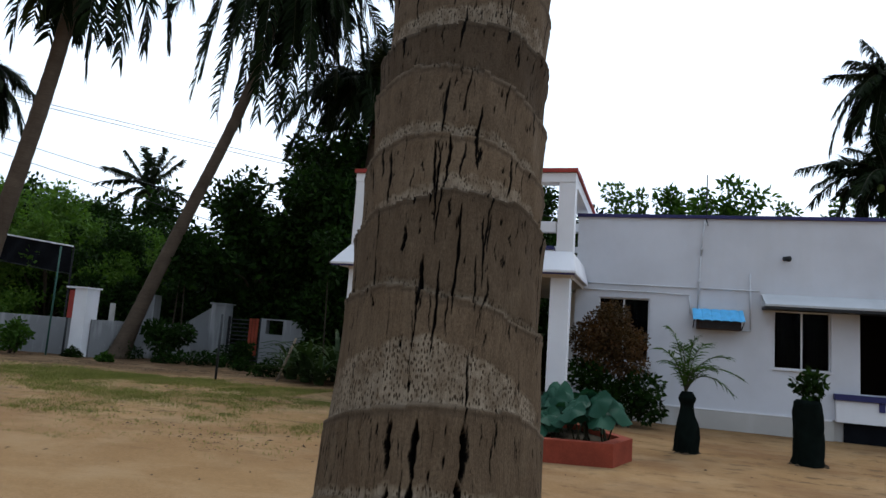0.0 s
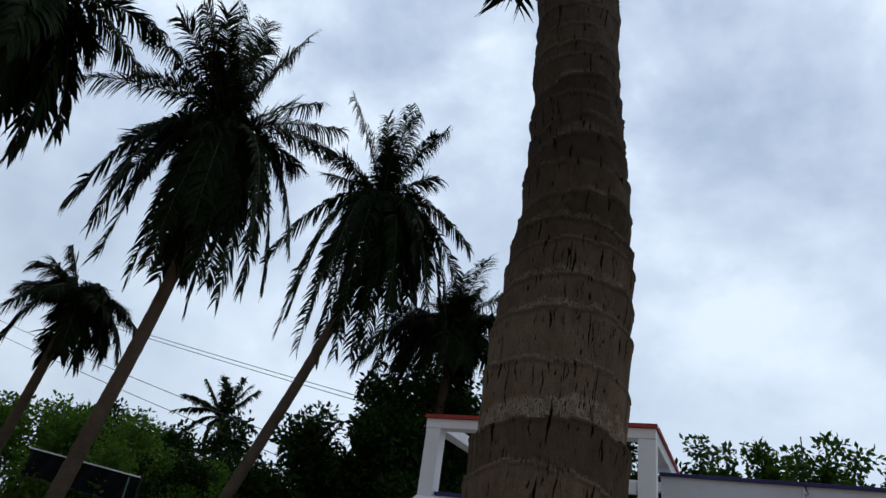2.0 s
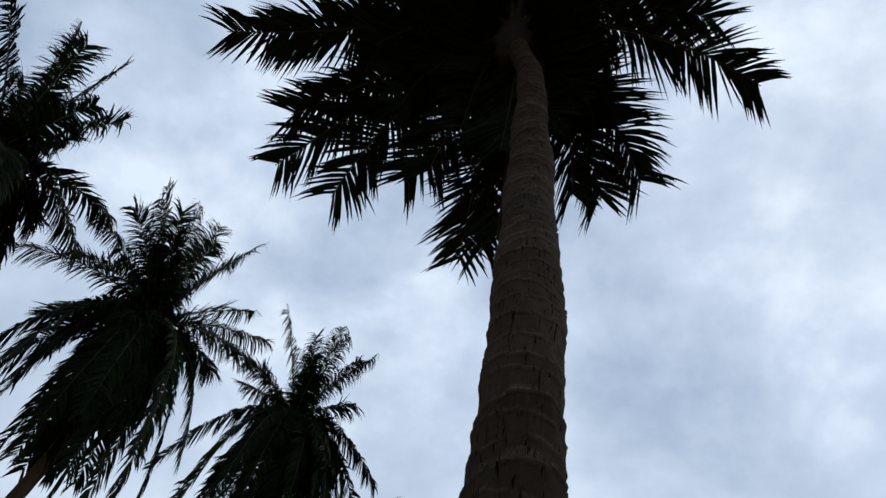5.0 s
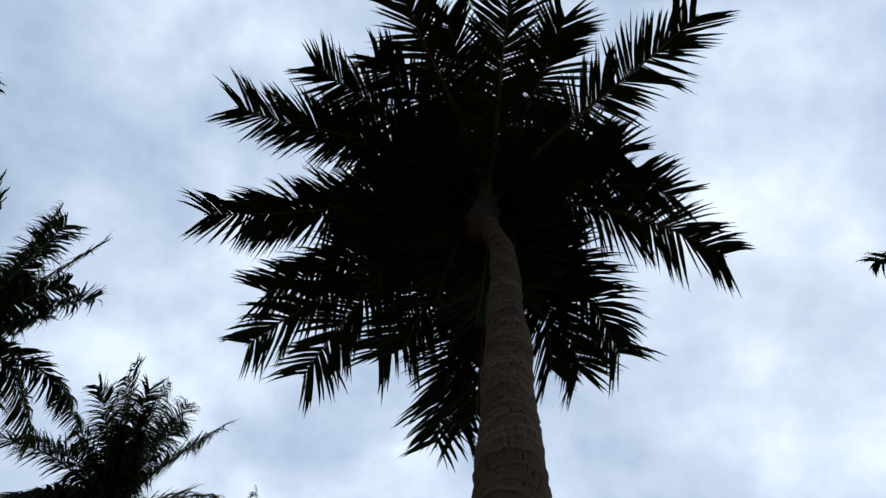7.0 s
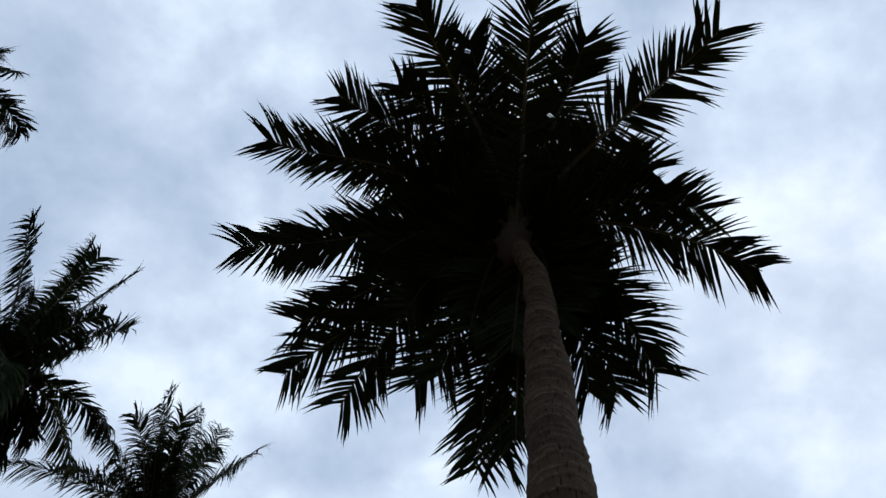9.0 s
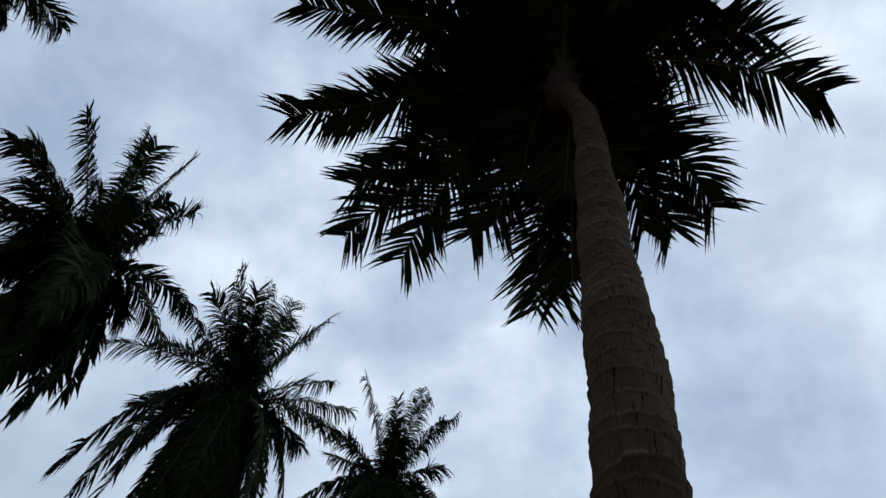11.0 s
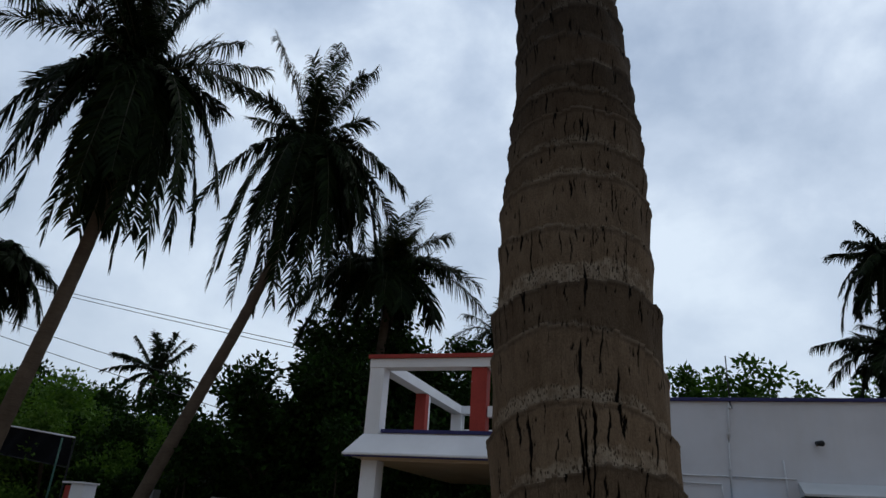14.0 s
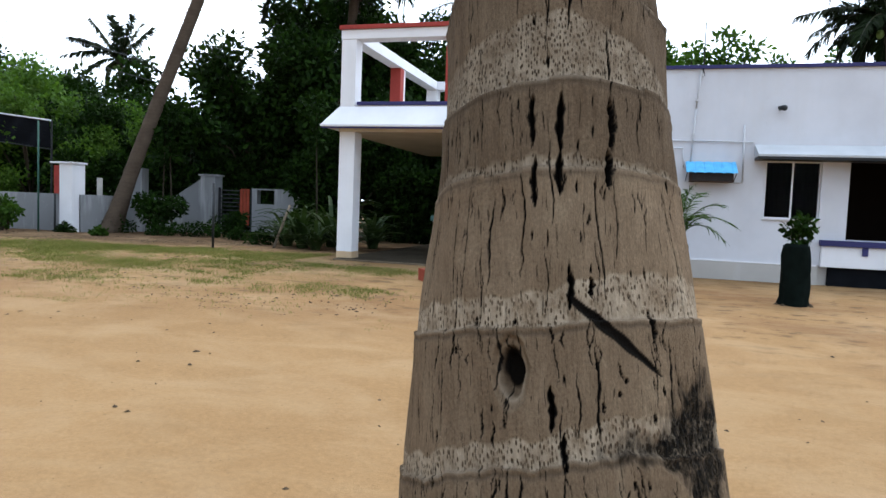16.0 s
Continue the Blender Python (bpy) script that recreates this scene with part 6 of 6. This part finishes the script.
net = thing("shade_net", (-18.2, 16.0, 2.5), "black shade net hung from a white rail over the wall", "shade net")
vs, fs = [], []
for i in range(41):
    for j in range(9):
        x = -22.0 + 5.2 * i / 40
        vs.append((x, 16.0 + 0.05 * math.sin(i * 0.9 + j * 0.5), 3.36 - 0.11 * (x + 16.8) - 0.82 * j / 8 - (0.03 * math.sin(i * 0.6) if j == 8 else 0)))
for i in range(40):
    for j in range(8):
        fs.append((i * 9 + j, i * 9 + j + 1, (i + 1) * 9 + j + 1, (i + 1) * 9 + j))
o = mesh_part("net_sheet", vs, fs, NET_VOID_BLACK, net)
md = o.modifiers.new("thick", "SOLIDIFY")
md.thickness = 0.012
part("rail", rod(bmesh.new(), (-22.0, 15.97, 3.95), (-16.75, 15.97, 3.37), 0.022), WHITE_TRIM, net, "white rail")
part("rail", rod(bmesh.new(), (-22.0, 15.97, 3.10), (-16.75, 15.97, 2.53), 0.014), IRON, net)
part("upright", rod(bmesh.new(), (-16.78, 16.03, 0.1), (-16.78, 16.03, 3.4), 0.025), IRON, net)
part("upright", rod(bmesh.new(), (-21.9, 16.03, 0.1), (-21.9, 16.03, 3.95), 0.025), IRON, net)
shed = thing("shed", (-15.5, 23.0, 0.2), "dark open shed with pale tin roof edge among the trees", "shed")
vs = [(-18.5, 22.0, 3.92), (-14.2, 22.0, 3.42), (-14.2, 25.0, 3.8), (-18.5, 25.0, 4.3)]
mesh_part("roof", vs + [(x, y, z - 0.06) for x, y, z in vs], [(0, 1, 2, 3), (7, 6, 5, 4), (0, 4, 5, 1), (1, 5, 6, 2), (2, 6, 7, 3), (3, 7, 4, 0)], PIPE, shed)
for x in (-18.3, -14.4):
    for y in (22.2, 24.8):
        part("shed_post", rod(bmesh.new(), (x, y, 0.1), (x, y, 3.5), 0.05), WOOD, shed)
boxed("back_board", (-18.3, -14.4, 24.85, 24.9, 0.1, 3.4), NET_VOID_BLACK, shed)
tarp = thing("tarpaulin", (-11.8, 20.8, 1.5), "crumpled blue tarpaulin draped over a bush", "tarpaulin")
vs, fs = [], []
for i in range(13):
    for j in range(7):
        vs.append((-12.15 + 0.075 * i, 19.6 + 0.05 * noise.noise((i * 0.6, j * 0.6, 1)) + 0.04 * j, 1.98 - 0.05 * i * 0.5 + 0.10 * noise.noise((i * 0.5, j * 0.5, 9)) - 0.06 * j))
fs = [(i * 7 + j, i * 7 + j + 1, (i + 1) * 7 + j + 1, (i + 1) * 7 + j) for i in range(12) for j in range(6)]
o = mesh_part("sheet", vs, fs, BLUE_TARP, tarp)
md = o.modifiers.new("thick", "SOLIDIFY")
md.thickness = 0.008
part("line", rod(bmesh.new(), (-12.6, 19.62, 2.06), (-10.8, 19.62, 1.72), 0.006, n=5), IRON, tarp)
for x, z in ((-12.6, 2.1), (-10.8, 1.76)):
    part("line_post", rod(bmesh.new(), (x, 19.62, 0.1), (x, 19.62, z), 0.03), WOOD, tarp)


# ---- a bicycle under the porch ----
def bicycle(x, y, z, turn):
    ob = thing("bicycle", (0, 0, 0), "old dark bicycle with teal cloth bundle under the porch", "bicycle")

    def ring(cx_, r, t, mat, parent, nm):
        v, f = [], []
        n, m = 28, 6
        for i in range(n):
            a = 2 * math.pi * i / n
            for k in range(m):
                b = 2 * math.pi * k / m
                rr_ = r + t * math.cos(b)
                v.append((cx_ + rr_ * math.cos(a), t * math.sin(b), 0.34 + rr_ * math.sin(a)))
        f = [(i * m + k, ((i + 1) % n) * m + k, ((i + 1) % n) * m + (k + 1) % m, i * m + (k + 1) % m) for i in range(n) for k in range(m)]
        return mesh_part(nm, v, f, mat, parent, "", True)

    for cx_ in (-0.52, 0.52):
        w = ring(cx_, 0.315, 0.022, RUBBER, ob, "wheel")
        ring(cx_, 0.29, 0.01, PIPE, w, "rim")
        for i in range(10):
            a = 2 * math.pi * i / 10
            part("spoke", rod(bmesh.new(), (cx_, 0, 0.34), (cx_ + 0.29 * math.cos(a), 0, 0.34 + 0.29 * math.sin(a)), 0.002, n=4), PIPE, w)
    bm = bmesh.new()
    for a, b in (((-0.52, 0, 0.34), (-0.08, 0, 0.32)), ((-0.52, 0, 0.34), (-0.18, 0, 0.78)), ((-0.08, 0, 0.32), (-0.2, 0, 0.85)), ((-0.08, 0, 0.32), (0.36, 0, 0.72)), ((-0.18, 0, 0.78), (0.35, 0, 0.8)), ((0.52, 0, 0.34), (0.33, 0, 0.95))):
        rod(bm, a, b, 0.016)
    part("frame", bm, IRON, ob)
    bm = rod(bmesh.new(), (0.33, -0.28, 0.97), (0.33, 0.28, 0.97), 0.012)
    rod(bm, (0.33, -0.28, 0.97), (0.2, -0.3, 0.95), 0.014)
    rod(bm, (0.33, 0.28, 0.97), (0.2, 0.3, 0.95), 0.014)
    part("handlebar", bm, PIPE, ob, "bent chrome handlebar")
    boxed("saddle", (-0.34, -0.08, -0.08, 0.08, 0.86, 0.92), RUBBER, ob, bevel=0.025)
    boxed("carrier", (-0.78, -0.36, -0.07, 0.07, 0.70, 0.72), IRON, ob)
    boxed("cloth_bundle", (-0.80, -0.38, -0.12, 0.12, 0.724, 0.86), CLOTH_TEAL, ob, "folded teal cloth", 0.045)
    ob.matrix_basis = pose(x, y, z, 0, 0, turn)


bicycle(-4.3, 15.6, 0.235, 68)

# ---- wires ----
for i, (a, b, sag) in enumerate((((-40.0, 25.0, 14.1), (-2.0, 25.0, 5.9), 0.25), ((-44.0, 25.0, 13.2), (-12.0, 25.0, 5.0), 0.2), ((-44.0, 25.3, 12.4), (-12.0, 25.3, 4.2), 0.2), ((-40.0, 25.3, 13.95), (-2.0, 25.3, 5.75), 0.25))):
    a, b = Vector(a), Vector(b)
    pts = [a.lerp(b, k / 16) - Vector((0, 0, sag * 4 * (k / 16) * (1 - k / 16))) for k in range(17)]
    v, f = tube(pts, [0.017] * 17, 5)
    o = mesh_part("overhead_wire", v, f, IRON, None)
    tagged(o, "thin dark overhead power wire across the sky", "wire", "overhead wires")


# ---- grass, weeds and litter on the sand ----
def scatter_grass():
    q = np.random.default_rng(4)
    vs, fs = [], []
    made = 0
    while made < 70000:
        x, y = q.uniform(-19, -2.5), q.uniform(4.6, 14.2)
        edge = 6.2
        if y < edge or (x > -6.2 and y > 11):
            continue
        d = noise.noise((x * 0.55, y * 0.9, 7)) + 0.55 * noise.noise((x * 2.1, y * 2.6, 2))
        want = 0.55 - 0.16 * (min(y, 12.0) - 7.5) + 0.10 * max(0, x + 7.5)
        want += 1.1 * max(0.0, y - 0.12 * x - 13.2)
        if d < want + q.normal() * 0.33:
            continue
        z = gz(x, y)
        for _ in range(3):
            h, a = q.uniform(0.008, 0.042), q.uniform(0, 6.28)
            bx, by = x + q.normal() * 0.025, y + q.normal() * 0.025
            lx, ly = math.cos(a) * h * 0.7, math.sin(a) * h * 0.7
            w = 0.004
            n = len(vs)
            vs += [(bx - w * math.sin(a), by + w * math.cos(a), z - 0.01), (bx + w * math.sin(a), by - w * math.cos(a), z - 0.01), (bx + lx, by + ly, z + h)]
            fs.append((n, n + 1, n + 2))
        made += 1
    o = mesh_part("grass", vs, fs, GRASS)
    tagged(o, "sparse short grass and weeds on the sandy ground", "grass", kind="stuff")


scatter_grass()


def scatter_litter():
    q = np.random.default_rng(9)
    bm_v, bm_f = [], []
    for i in range(6400):
        if i < 380:
            x, y = q.uniform(-12, 6), q.uniform(1.5, 14)
        elif i < 3600:
            x, y = q.uniform(-16, -3.0), q.uniform(5.4, 12.5)
            if noise.noise((x * 0.5, y * 0.9, 4)) < q.uniform(-0.2, 0.45):
                continue
        else:
            x, y = q.uniform(-20, -5.5), q.uniform(11.6, 15.1)
        if (x + 0.1) ** 2 + (y - 0.3) ** 2 < 0.4 or (-3.5 < x < 0 and 8.3 < y < 11) or y > 14.2 and x > -6:
            continue
        s = q.uniform(0.006, 0.022) * (1.6 if q.random() < 0.12 else 1)
        z, a = gz(x, y) + 0.004, q.uniform(0, 6.28)
        n = len(bm_v)
        for k in range(6):
            t = a + 6.28 * k / 6
            r = s * q.uniform(0.6, 1.2) * (1.7 if k in (0, 3) else 1)
            bm_v.append((x + r * math.cos(t), y + r * math.sin(t), z - 0.008))
        bm_v.append((x, y, z + s * 0.25))
        bm_f += [(n + k, n + (k + 1) % 6, n + 6) for k in range(6)]
    o = mesh_part("leaf_litter", bm_v, bm_f, LITTER)
    tagged(o, "scattered dark dry leaves and clods on the sand", "litter", kind="stuff")


scatter_litter()
